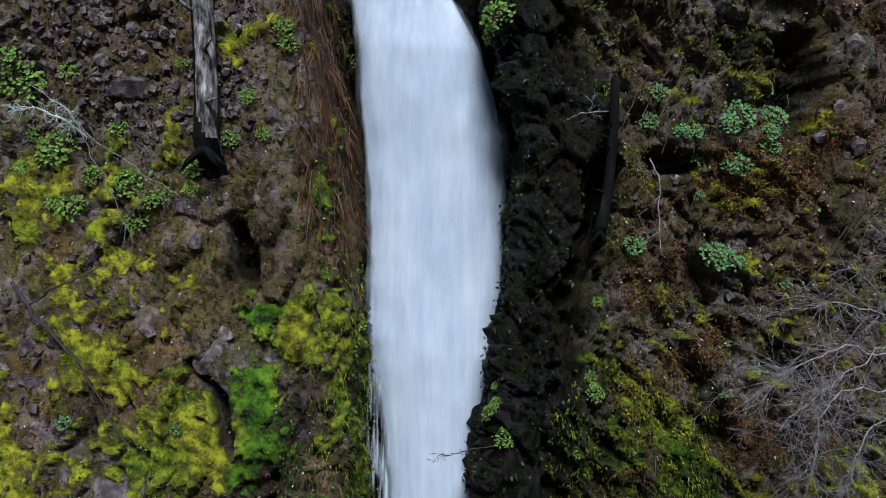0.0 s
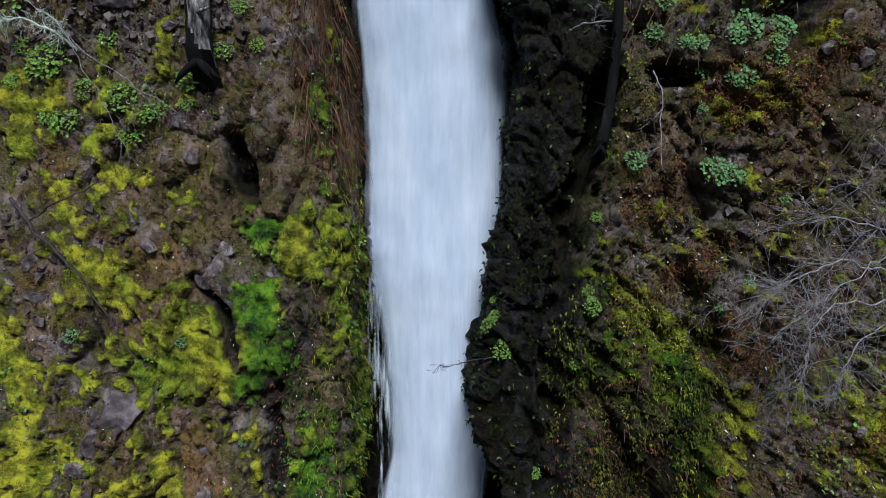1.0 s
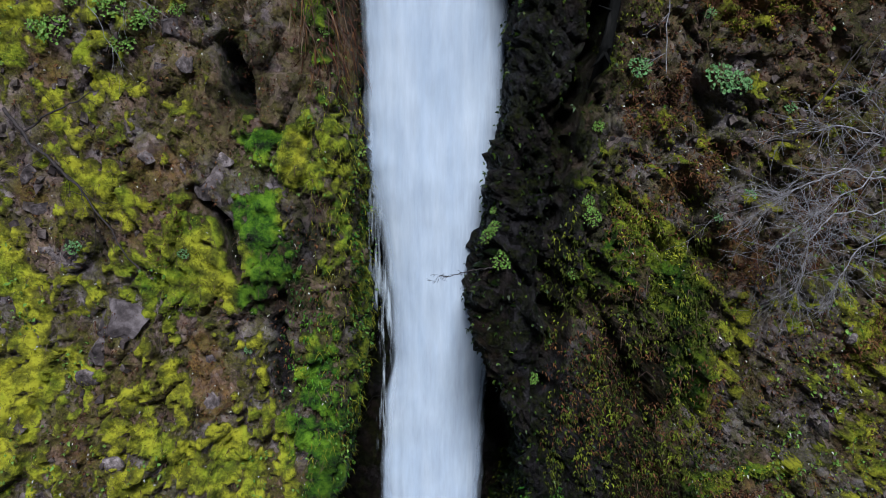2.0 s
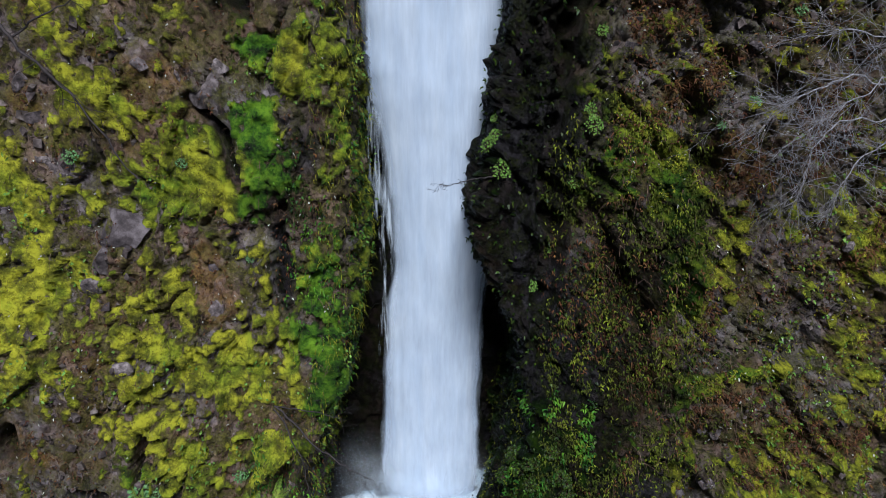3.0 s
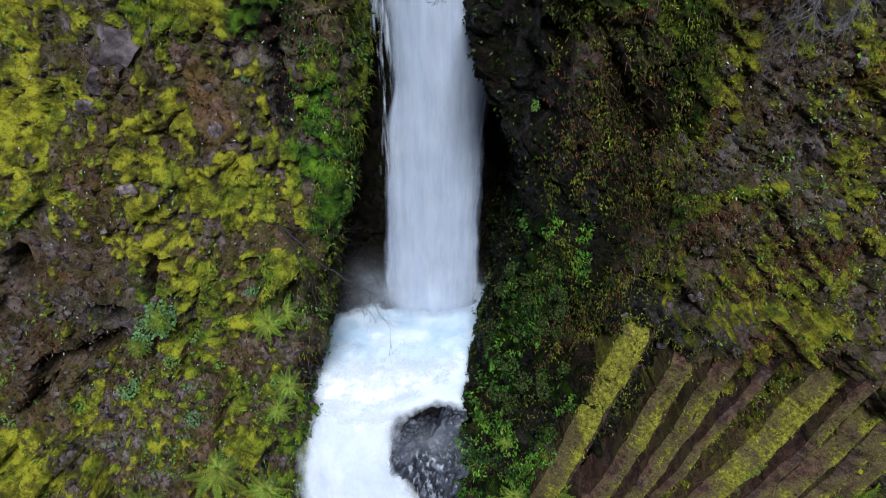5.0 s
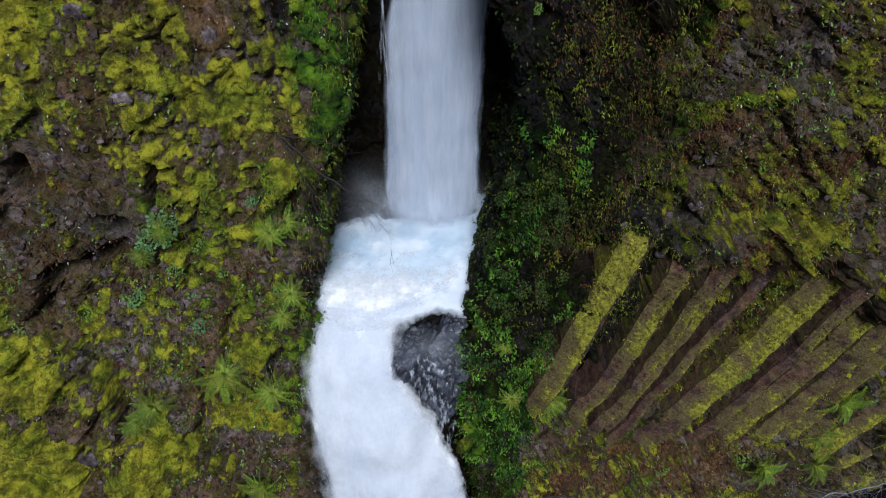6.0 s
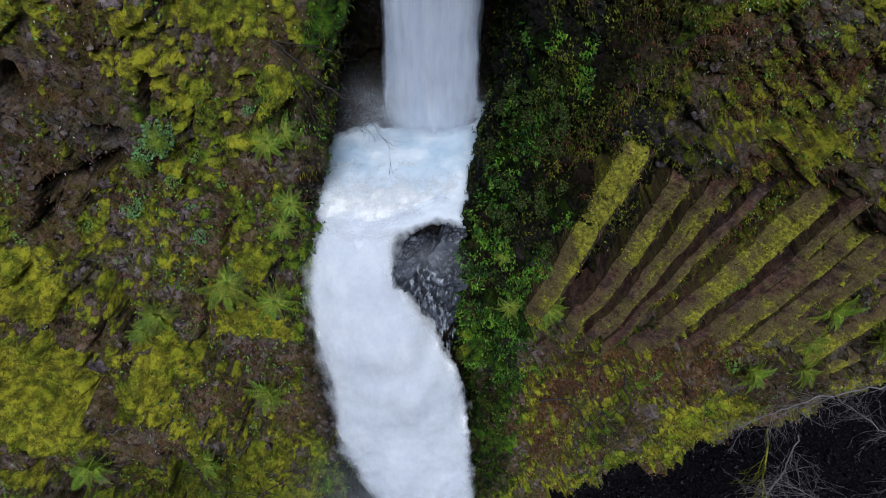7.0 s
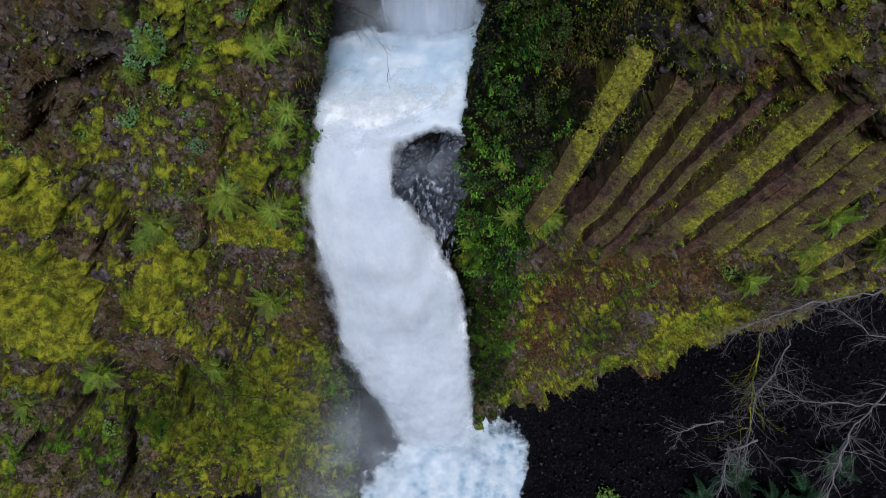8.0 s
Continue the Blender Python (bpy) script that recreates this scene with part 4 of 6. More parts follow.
def pool_sheet(name, label, z0, rim, seed, mat, rough=0.08):
    """A foaming basin: a sheet inside a closed rim of (x, y), ragged and thin at its edge."""
    c = np.mean(rim, axis=0)
    rim = np.array(rim + [rim[0]], float)
    t = np.concatenate([[0], np.cumsum(np.hypot(*np.diff(rim, axis=0).T))])
    a = np.linspace(0, t[-1], 240)
    bx, by = np.interp(a, t, rim[:, 0]), np.interp(a, t, rim[:, 1])
    ring = np.exp(-np.linspace(-2, 2, 15) ** 2)
    ring /= ring.sum()
    bx, by = (np.convolve(np.concatenate([q[-8:-1], q, q[1:8]]), ring, "valid") for q in (bx, by))
    r = np.linspace(0, 1, 70)
    ragged = 1 + 0.09 * fbm(np.stack([bx, by, bx * 0], 1), 1.3, 4, seed + 5, 0.6)
    ragged[-1] = ragged[0]
    X, Y = c[0] + r[:, None] * (bx - c[0]) * ragged, c[1] + r[:, None] * (by - c[1]) * ragged
    p = np.stack([X.ravel(), Y.ravel(), np.full(X.size, z0)], 1)
    p[:, 2] += rough * fbm(p, 0.9, 5, seed, 0.55) - 0.1 * np.repeat(r ** 4, 240)
    me = quick_mesh(name, p, grid_faces(70, 240, flip=True))
    at = me.attributes.new("body", "FLOAT", "POINT")
    at.data.foreach_set("value", np.clip(np.repeat((1 - r) * 4.5, 240), 0, 1.4).astype(np.float32))
    me.materials.append(mat)
    return tagged(new(name, me), label, "water", kind="structure")


pool_sheet("water_basin", "churning pale blue basin between the two falls", 14.45, [(-0.9, 15.7), (-1.5, 15.0), (-2.4, 14.55), (-3.1, 14.15), (-3.35, 13.2), (-3.2, 12.2), (-3.3, 11.2), (-2.4, 10.6), (-1.4, 10.45), (-0.9, 10.5), (-0.45, 10.9), (0.2, 11.0), (0.8, 10.85), (1.2, 11.9), (1.6, 13.3), (2.0, 15.0), (1.7, 15.7)], 170, BASIN)
pool_sheet("water_pool", "foaming white plunge pool at the foot of the falls", -0.12, [(-1.9, 8.1), (-3.2, 7.0), (-3.6, 5.9), (-3.0, 3.5), (-3.2, -6), (-3.4, -20), (2.4, -20), (2.6, -6), (2.5, 3.5), (2.9, 5.6), (3.4, 7.2), (3.0, 8.9), (1.0, 9.2)], 180, FOAM, 0.16)

# ---------------------------------------------------------------- rocks
def rough_stone(name, seed, size=(1, 1, 1), cuts=14, dents=0.05, detail=3, near=0.42):
    """An angular stone: a ball cut by planes, with a little dent noise."""
    r = random.Random(seed)
    bm = bmesh.new()
    bmesh.ops.create_icosphere(bm, subdivisions=detail, radius=1.0)
    planes = []
    for _ in range(cuts):
        n = Vector((r.uniform(-1, 1), r.uniform(-1, 1), r.uniform(-1, 1))).normalized()
        planes.append((n, r.uniform(near, near + 0.36)))
    for v in bm.verts:
        for n, dist in planes:
            k = v.co.dot(n) - dist
            if k > 0:
                v.co -= n * k
        v.co += v.co.normalized() * dents * (noise.noise(v.co * 1.9 + Vector((seed, 0, 0))) + 0.5 * noise.noise(v.co * 5.0) + 0.25 * noise.noise(v.co * 11.0))
        v.co = Vector((v.co.x * size[0], v.co.y * size[1], v.co.z * size[2]))
    me = bpy.data.meshes.new(name)
    bm.to_mesh(me)
    bm.free()
    return me


STONES = [rough_stone("stone", k, (1, 0.75, 0.55 + 0.1 * (k % 3)), detail=3) for k in range(8)]
for me in STONES:
    me.materials.append(STONE)

def boulder(seed, at, size, turn, label):
    """A wet boulder with broken facets at the lip of the basin."""
    ob = tagged(new("boulder", rough_stone("boulder", seed, size, 10, 0.2, 6, 0.56)), label, "boulder", "boulders at the lip")
    ob.data.materials.append(WET_ROCK)
    ob.matrix_basis = pose(*at, *turn)


boulder(31, (0.05, 10.95, 12.8), (0.95, 0.8, 1.45), (8, 6, 20), "dark wet boulder splitting the stream at the lip")
boulder(47, (-0.72, 10.85, 12.95), (0.95, 0.75, 1.2), (-6, -10, 70), "smaller dark wet boulder washed by white water")
boulder(58, (-0.15, 10.55, 11.7), (0.75, 0.6, 1.35), (14, 4, 120), "dark wet boulder under thin trickles")


# ---------------------------------------------------------------- columns
COLUMN = column_material("mossy_basalt_column")
COAT = {"p": [], "n": [], "moss": []}


def column(head, mid, foot, lit, shade, mossy):
    """One leaning basalt column: a ridge between a broad upper facet and a steep under facet, with cross joints and worn edges."""
    a, m, b = Vector(head), Vector(mid), Vector(foot)
    a, b = a + (a - m) * 0.12, b + (b - m) * 0.22
    r = random.Random(int(100 * head[0] + 37 * foot[2]))
    length = (m - a).length + (b - m).length
    n = int(length / 0.09)
    joints = []
    t = r.uniform(0.0, 0.5)
    while t < length:
        joints.append(t)
        t += r.uniform(0.7, 2.2)
    shift = [(r.uniform(-0.03, 0.03), r.uniform(-0.03, 0.03), r.uniform(0.93, 1.07)) for _ in range(len(joints) + 1)]
    way = (b - a).normalized()
    out = Vector((0.05, -1, 0.3))
    out = (out - way * out.dot(way)).normalized()
    up = way.cross(out)
    if up.z < 0:
        up = -up
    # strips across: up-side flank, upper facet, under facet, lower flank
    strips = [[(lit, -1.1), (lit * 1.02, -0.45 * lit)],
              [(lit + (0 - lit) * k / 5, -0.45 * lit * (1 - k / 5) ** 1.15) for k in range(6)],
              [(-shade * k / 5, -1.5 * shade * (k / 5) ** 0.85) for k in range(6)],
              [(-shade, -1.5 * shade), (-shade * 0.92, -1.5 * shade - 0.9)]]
    vs, fs, cover, normals = [], [], [], []
    for k, strip in enumerate(strips):
        base, w = len(vs), len(strip)
        for i in range(n + 1):
            t = i / n
            c = a.lerp(m, t * 2) if t < 0.5 else m.lerp(b, t * 2 - 1)
            c = c + (m - (a + b) / 2) * (0.35 * (math.sin(math.pi * t) - (1 - abs(2 * t - 1))))
            run = t * length
            piece = sum(q < run for q in joints)
            near = min([abs(q - run) for q in joints] + [9.0])
            po, pu, ps = shift[piece]
            notch = 0.03 * max(0.0, 1 - near / 0.07)
            sink = 0.35 * max(0.0, (t - 0.82) / 0.18) ** 1.5 + 0.5 * max(0.0, (0.1 - t) / 0.1) ** 2
            for u, h in strip:
                q = c + up * (u * ps + pu) + out * (h + po - notch - sink)
                q = q + out * (0.07 * noise.noise(q * 1.1) + 0.035 * noise.noise(q * 3.1) + 0.02 * noise.noise(q * 8.3)) + up * (0.07 * noise.noise(q * 0.9 + Vector((5, 0, 0))) + 0.025 * noise.noise(q * 5.7))
                vs.append(tuple(q))
                # more moss above, bare brown below: lit and shaded facets put into the colour
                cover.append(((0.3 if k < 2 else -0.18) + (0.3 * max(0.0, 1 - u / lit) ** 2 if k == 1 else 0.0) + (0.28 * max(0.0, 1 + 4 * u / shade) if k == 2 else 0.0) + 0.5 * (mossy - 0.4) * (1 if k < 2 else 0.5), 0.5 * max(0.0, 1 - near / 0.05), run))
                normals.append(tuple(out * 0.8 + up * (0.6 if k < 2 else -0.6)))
        for i in range(n):
            for j in range(w - 1):
                p = base + i * w + j
                fs.append((p, p + w, p + w + 1, p + 1))
    co, cover = np.array(vs), np.array(cover)
    me = quick_mesh("basalt_column", co, np.array(fs))
    cover[:, 0] += 0.75 * fbm(co, 0.55, 3, 301) + 0.4 * fbm(co, 2.4, 4, 305, 0.65) - 0.25 * cover[:, 1]
    moss = cover[:, 0].copy()
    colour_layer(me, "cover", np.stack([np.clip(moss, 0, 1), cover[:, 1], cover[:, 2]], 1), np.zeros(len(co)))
    COAT["p"].append(co)
    COAT["n"].append(np.array(normals))
    COAT["moss"].append(moss)
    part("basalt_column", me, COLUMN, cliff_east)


# ---------------------------------------------------------------- plants
def leaf_verts(length, width, lobes=6):
    out = [(0, 0, 0)]
    for k in range(lobes + 1):
        t = k / lobes
        out.append((width * math.sin(math.pi * t) * (1 if k % 2 else 0.8), length * (0.1 + 0.9 * (1 - math.cos(math.pi * t)) / 2), 0.12 * length * math.sin(math.pi * t)))
    for k in range(lobes - 1, 0, -1):
        t = k / lobes
        out.append((-width * math.sin(math.pi * t) * (1 if k % 2 else 0.8), length * (0.1 + 0.9 * (1 - math.cos(math.pi * t)) / 2), 0.12 * length * math.sin(math.pi * t)))
    return out


def herb_kind(seed, mat, count, label, size):
    """A clump of round leaves on thin stalks, one metre across; it is scaled when it is set out."""
    r = random.Random(seed)
    root = thing("leafy_herb", label, "plant", "herbs on the cliff")
    vs, fs, stalks = [], [], []
    for _ in range(count):
        a, rad = r.uniform(0, 2 * math.pi), math.sqrt(r.uniform(0.02, 1)) * 1.0
        tip = Vector((rad * math.cos(a), rad * math.sin(a), 0.55 * (1 - rad * rad) + r.uniform(0.05, 0.3)))
        turn = Euler((r.uniform(-0.7, 0.7), r.uniform(-0.7, 0.7), r.uniform(0, 6.28))).to_matrix()
        k = r.uniform(0.7, 1.25) * size
        base = len(vs)
        outline = leaf_verts(0.42 * k, 0.2 * k)
        vs += [tuple(tip + turn @ Vector(q)) for q in outline]
        n = len(outline)
        fs += [(base, base + i, base + i + 1) for i in range(1, n - 1)] + [(base, base + n - 1, base + 1)]
        stalks.append([((0.1 * tip.x, 0.1 * tip.y, -0.1), 0.012), (tip * 0.6, 0.01), (tip, 0.006)])
    part("foliage", quick_mesh("foliage", np.array(vs), np.array(fs), False), mat, root)
    part("stalk", tube_mesh("stalk", stalks[::2], 3), ROOT, root)
    root.matrix_basis = pose(0, 40, -30)
    return root


HERBS = [
    [herb_kind(k, LEAF, 120, "bright green leafy herb growing from the mossy cliff", 0.5) for k in (1, 2, 3)],
    [herb_kind(k, PALE_LEAF, 90, "pale green broad-leaved herb growing from the cliff", 0.6) for k in (4, 5, 6)],
    [herb_kind(k, DARK_LEAF, 90, "dark green leafy herb on the wet cliff", 0.6) for k in (7, 8, 9)],
]


def stand(place, normal, up=0.6, spin=0.0, scale=1.0):
    """A pose whose z leans between the cliff's normal and true up."""
    z = (normal * (1 - up) + Vector((0, 0, 1)) * up).normalized()
    q = z.to_track_quat("Z", "Y").to_matrix().to_4x4()
    return Matrix.Translation(place) @ q @ Matrix.Rotation(spin, 4, "Z") @ Matrix.Scale(scale, 4)


def herb(side, x, z, size, kind):
    place, normal = on_cliff(WEST if side == "west" else EAST, x, z, 0.02)
    r = random.Random(int(x * 131 + z * 977))
    copy_thing(HERBS[kind][r.randrange(3)], stand(place, normal, 0.35, r.uniform(0, 6.28), size * 0.8))


def frond_mesh(seed):
    """One arched frond of paired leaflets, a metre long along y."""
    r = random.Random(seed)
    vs, fs = [], []
    n = 19
    spine = [Vector((0, t, 0.42 * math.sin(t * 2.1) - 0.42 * t * t * 1.2)) for t in (k / n for k in range(n + 1))]
    for k in range(n):
        p, q = spine[k], spine[k + 1]
        b = len(vs)
        w = 0.008
        vs += [(p.x - w, p.y, p.z), (p.x + w, p.y, p.z), (q.x + w, q.y, q.z), (q.x - w, q.y, q.z)]
        fs += [(b, b + 1, b + 2), (b, b + 2, b + 3)]
        if k < 2:
            continue
        t = k / n
        ln = 0.18 * math.sin(math.pi * min(1, 0.18 + t * 0.85)) ** 0.7 * r.uniform(0.85, 1.1)
        for s in (-1, 1):
            b = len(vs)
            vs += [(p.x, p.y, p.z), (p.x + s * ln * 0.5, p.y + 0.06, p.z + 0.012), (p.x + s * ln, p.y + 0.055, p.z - 0.03), (p.x + s * ln * 0.5, p.y - 0.002, p.z - 0.004)]
            fs += [(b, b + 1, b + 2), (b, b + 2, b + 3)]
    return quick_mesh("frond", np.array(vs), np.array(fs), False)


FRONDS = [frond_mesh(k) for k in range(3)]
for me in FRONDS:
    me.materials.append(FERN)


def fern_kind(seed, count, droop, label):
    r = random.Random(seed)
    root = thing("sword_fern", label, "fern", "ferns on the cliff")
    for k in range(count):
        f = part("frond", FRONDS[k % 3], None, root)
        a = 2 * math.pi * (k + r.uniform(-0.3, 0.3)) / count
        f.matrix_basis = Matrix.Rotation(a, 4, "Z") @ Matrix.Rotation(radians(r.uniform(8, 50) - droop), 4, "X") @ Matrix.Scale(r.uniform(0.75, 1.1), 4)
    root.matrix_basis = pose(3, 40, -30)
    return root


FERN_DARK = frond_mesh(9)
FERN_DARK.materials.append(DARK_FERN)


def evergreen(x, y, size):
    """A dark spreading evergreen bush on the ground."""
    r = random.Random(int(x * 71 + y * 13))
    root = thing("evergreen_bush", "dark green evergreen bush on the black ground", "bush", "bushes at the cliff foot", at=(x, y, -0.05))
    for k in range(22):
        f = part("bough", FERN_DARK, None, root)
        f.matrix_basis = Matrix.Translation((r.uniform(-0.2, 0.2), r.uniform(-0.2, 0.2), 0.15 * (k % 3))) @ Matrix.Rotation(2.4 * k, 4, "Z") @ Matrix.Rotation(radians(r.uniform(5, 70)), 4, "X") @ Matrix.Scale(size * r.uniform(0.7, 1.2), 4)


FERNS = [fern_kind(1, 15, 0, "green sword fern spreading from the mossy cliff"), fern_kind(2, 13, 25, "drooping green fern hanging from the cliff")]


def fern(side, x, z, size, droop):
    place, normal = on_cliff(WEST if side == "west" else EAST, x, z, 0.2 if side == "west" else 0.22)
    r = random.Random(int(x * 131 + z * 977))
    copy_thing(FERNS[droop], stand(place, normal, 0.3, r.uniform(0, 6.28), size * 1.4))


# ---------------------------------------------------------------- bare wood
def bare_branch(name, points, r0, r1, twigs, mat, label, category, spread=1.0):
    """A bare branch along a bent line, with side twigs that fork again."""
    r = random.Random(int(abs(points[0][0]) * 1000 + abs(points[-1][2]) * 77))
    pts = [Vector(p) for p in points]
    fine = []
    for a, b in zip(pts, pts[1:]):
        for k in range(6):
            q = a.lerp(b, k / 6)
            j = 0.035 * (b - a).length
            fine.append(q + Vector((r.uniform(-j, j), r.uniform(-j, j), r.uniform(-j, j))))
    fine.append(pts[-1])
    n = len(fine)
    root = thing(name, label, category)
    part("stem", tube_mesh("stem", [[(p, r0 + (r1 - r0) * k / (n - 1)) for k, p in enumerate(fine)]], 7), mat, root)
    length = sum((b - a).length for a, b in zip(fine, fine[1:]))
    paths = []

    def grow(p, way, ln, rad, depth):
        path, q, w = [(p, rad)], p.copy(), way.copy()
        for k in range(5):
            w = (w + Vector((r.uniform(-1, 1), r.uniform(-1, 1), r.uniform(-1, 1) - 0.12)) * 0.28).normalized()
            q = q + w * ln / 5
            path.append((q.copy(), max(0.0025, rad * (1 - 0.16 * (k + 1)))))
            if depth and r.random() < 0.55:
                v = (w + Vector((r.uniform(-1, 1), r.uniform(-1, 1), r.uniform(-1, 1))) * 0.8).normalized()
                grow(q.copy(), v, ln * r.uniform(0.3, 0.6), rad * 0.6, depth - 1)
        paths.append(path)

    for k in range(twigs):
        i = min(n - 2, int(n * r.uniform(0.12, 1.0)))
        way = (fine[i + 1] - fine[i]).normalized()
        v = (way * 0.7 + Vector((r.uniform(-1, 1), r.uniform(-0.6, 0.6), r.uniform(-1, 0.9)))).normalized()
        paths.clear()
        grow(fine[i].copy(), v, spread * min(1.3, length * r.uniform(0.15, 0.4)), max(0.005, r1 * r.uniform(0.6, 1.1)), 2)
        part("twig", tube_mesh("twig", paths, 3), mat, root)


def snag(foot, head, radius, mat, label):
    """A dead standing trunk with flared foot, cracked bark and broken limb stubs."""
    a, b = Vector(foot), Vector(head)
    r = random.Random(int(radius * 1000))
    n, around = 46, 20
    vs = []
    for i in range(n + 1):
        t = i / n
        c = a.lerp(b, t) + Vector((0.05 * math.sin(4 * t), 0.05 * math.sin(3 * t + 1), 0))
        if i < 3:
            c += Vector((0, 0.22, -0.2)) * (3 - i)
        flare = 1 + 0.35 * math.exp(-t * 18) - 0.12 * t
        for k in range(around):
            ang = 2 * math.pi * k / around
            q = Vector((math.cos(ang), math.sin(ang), 0))
            bark = 1 + 0.1 * noise.noise(Vector((q.x * 3, q.y * 3, t * 9))) + 0.07 * noise.noise(Vector((q.x * 9, q.y * 9, t * 20)))
            vs.append(tuple(c + q * radius * flare * bark))
    fs = [(i * around + k, i * around + (k + 1) % around, (i + 1) * around + (k + 1) % around, (i + 1) * around + k) for i in range(n) for k in range(around)]
    root = thing("tree_snag", label, "tree")
    vs, fs = np.array(vs), np.array(fs)
    mids = vs[fs].mean(1)
    rise = (mids[:, 2] - a.z) / (b.z - a.z)
    west = (mids[:, 0] - a.x - (b.x - a.x) * rise) / radius
    burnt = west * 0.5 + 6.0 * rise + 0.5 * fbm(mids * (1, 1, 0.5), 5.0, 3, 88) < np.where(west < -0.35, 9.0, 0.75)
    part("trunk", quick_mesh("trunk", vs, fs[~burnt]), mat, root)
    if mat is not CHAR:
        part("burnt_bark", quick_mesh("burnt_bark", vs, fs[burnt]), CHAR, root, "charred black bark")
    else:
        part("trunk", quick_mesh("trunk", vs, fs[burnt]), mat, root)
    for k in range(5):
        t = r.uniform(0.15, 0.8)
        p = a.lerp(b, t)
        ang = r.uniform(3.3, 6.1)
        q = Vector((math.cos(ang), math.sin(ang), r.uniform(-0.1, 0.5)))
        part("limb_stub", tube_mesh("limb_stub", [[(p, radius * 0.22), (p + q * radius * 1.6, radius * 0.16), (p + q * radius * r.uniform(2, 3.5), radius * 0.07)]], 6), mat, root)
    for ang, reach in ((3.5, 2.2), (5.4, 1.6), (0.3, 1.7)):
        q = Vector((math.cos(ang), 0.3 * math.sin(ang), -0.5))
        part("root", tube_mesh("root", [[(a + Vector((0, 0, 0.1)), radius * 0.4), (a + q * radius * 0.7 * reach, radius * 0.25), (a + q * radius * reach + Vector((0, 0.12, -0.05)), radius * 0.08)]], 6), CHAR, root)


herb("west", -7.51, 29.97, 0.53, 0)
herb("west", -7.78, 30.37, 0.36, 0)
herb("west", -6.66, 30.18, 0.32, 0)
herb("west", -6.79, 28.81, 0.43, 0)
herb("west", -7.03, 28.66, 0.25, 0)
herb("west", -5.57, 28.17, 0.37, 0)
herb("west", -5.16, 27.97, 0.28, 0)
herb("west", -4.96, 28.02, 0.24, 0)
herb("west", -6.56, 27.76, 0.34, 0)
herb("west", -6.76, 27.86, 0.23, 0)
herb("west", -3.48, 29.74, 0.21, 0)
herb("west", -3.77, 28.99, 0.23, 0)
herb("west", -4.37, 28.48, 0.28, 0)
herb("west", -4.17, 28.58, 0.21, 0)
herb("west", -2.84, 31.01, 0.26, 0)
herb("west", -2.77, 30.71, 0.24, 0)
herb("west", -3.22, 29.09, 0.17, 0)
herb("west", -4.41, 28.13, 0.17, 0)
herb("west", -4.65, 30.34, 0.15, 0)
herb("west", -2.04, 27.74, 0.14, 0)
herb("west", -5.79, 29.22, 0.22, 0)
herb("west", -6.27, 28.32, 0.27, 0)
herb("west", -5.45, 27.52, 0.26, 0)
herb("west", -7.29, 29.11, 0.21, 0)
herb("west", -7.38, 28.46, 0.19, 0)
herb("east", 0.96, 31.07, 0.37, 0)
herb("east", 0.77, 30.82, 0.26, 0)
herb("east", 1.16, 30.88, 0.24, 0)
herb("east", 4.39, 29.86, 0.36, 1)
herb("east", 4.54, 30.31, 0.22, 1)
herb("east", 5.14, 29.42, 0.37, 1)
herb("east", 4.94, 29.27, 0.26, 1)
herb("east", 6.06, 29.43, 0.38, 1)
herb("east", 5.86, 29.48, 0.27, 1)
herb("east", 6.21, 29.29, 0.27, 1)
herb("east", 4.58, 28.67, 0.23, 1)
herb("east", 5.18, 28.58, 0.30, 1)
herb("east", 4.98, 28.53, 0.23, 1)
herb("east", 4.08, 29.11, 0.21, 1)
herb("east", 4.33, 29.16, 0.19, 1)
herb("east", 3.26, 27.19, 0.24, 1)
herb("east", 4.61, 27.01, 0.31, 1)
herb("east", 4.86, 26.97, 0.27, 1)
herb("east", 5.06, 26.92, 0.17, 1)
herb("east", 2.67, 26.20, 0.14, 0)
herb("east", 0.97, 28.20, 0.14, 0)
herb("east", 4.37, 28.04, 0.15, 1)
herb("east", 5.54, 29.13, 0.20, 1)
herb("east", 5.59, 28.88, 0.22, 1)
herb("east", 6.07, 30.03, 0.20, 1)
herb("east", 5.33, 25.03, 0.15, 1)
herb("east", 4.73, 24.75, 0.11, 1)
herb("east", 5.96, 26.53, 0.15, 1)
herb("east", 3.73, 29.84, 0.23, 1)
herb("east", 3.58, 29.30, 0.23, 1)
herb("east", 2.52, 24.78, 0.20, 0)
herb("east", 2.47, 25.02, 0.14, 0)
herb("east", 0.83, 24.39, 0.19, 0)
herb("east", 1.03, 23.97, 0.22, 0)
herb("east", 0.93, 24.57, 0.14, 0)
herb("east", 0.79, 24.81, 0.12, 0)
herb("west", -6.56, 24.08, 0.18, 1)
herb("west", -4.64, 23.95, 0.15, 1)
herb("west", -5.89, 17.36, 0.44, 1)
herb("west", -6.29, 16.97, 0.32, 1)
herb("west", -5.59, 17.49, 0.23, 1)
herb("west", -4.00, 17.75, 0.17, 1)
herb("west", -3.57, 22.16, 0.11, 1)
herb("east", 2.28, 23.77, 0.14, 0)
herb("east", 4.91, 22.92, 0.13, 0)
herb("east", 2.02, 22.25, 0.12, 0)
herb("east", 1.68, 21.72, 0.14, 0)
herb("west", -5.85, 17.09, 0.34, 1)
herb("west", -6.40, 16.69, 0.29, 1)
herb("west", -7.32, 14.89, 0.32, 1)
herb("west", -6.02, 14.87, 0.34, 1)
herb("west", -6.87, 15.44, 0.20, 1)
herb("west", -5.77, 14.36, 0.23, 1)
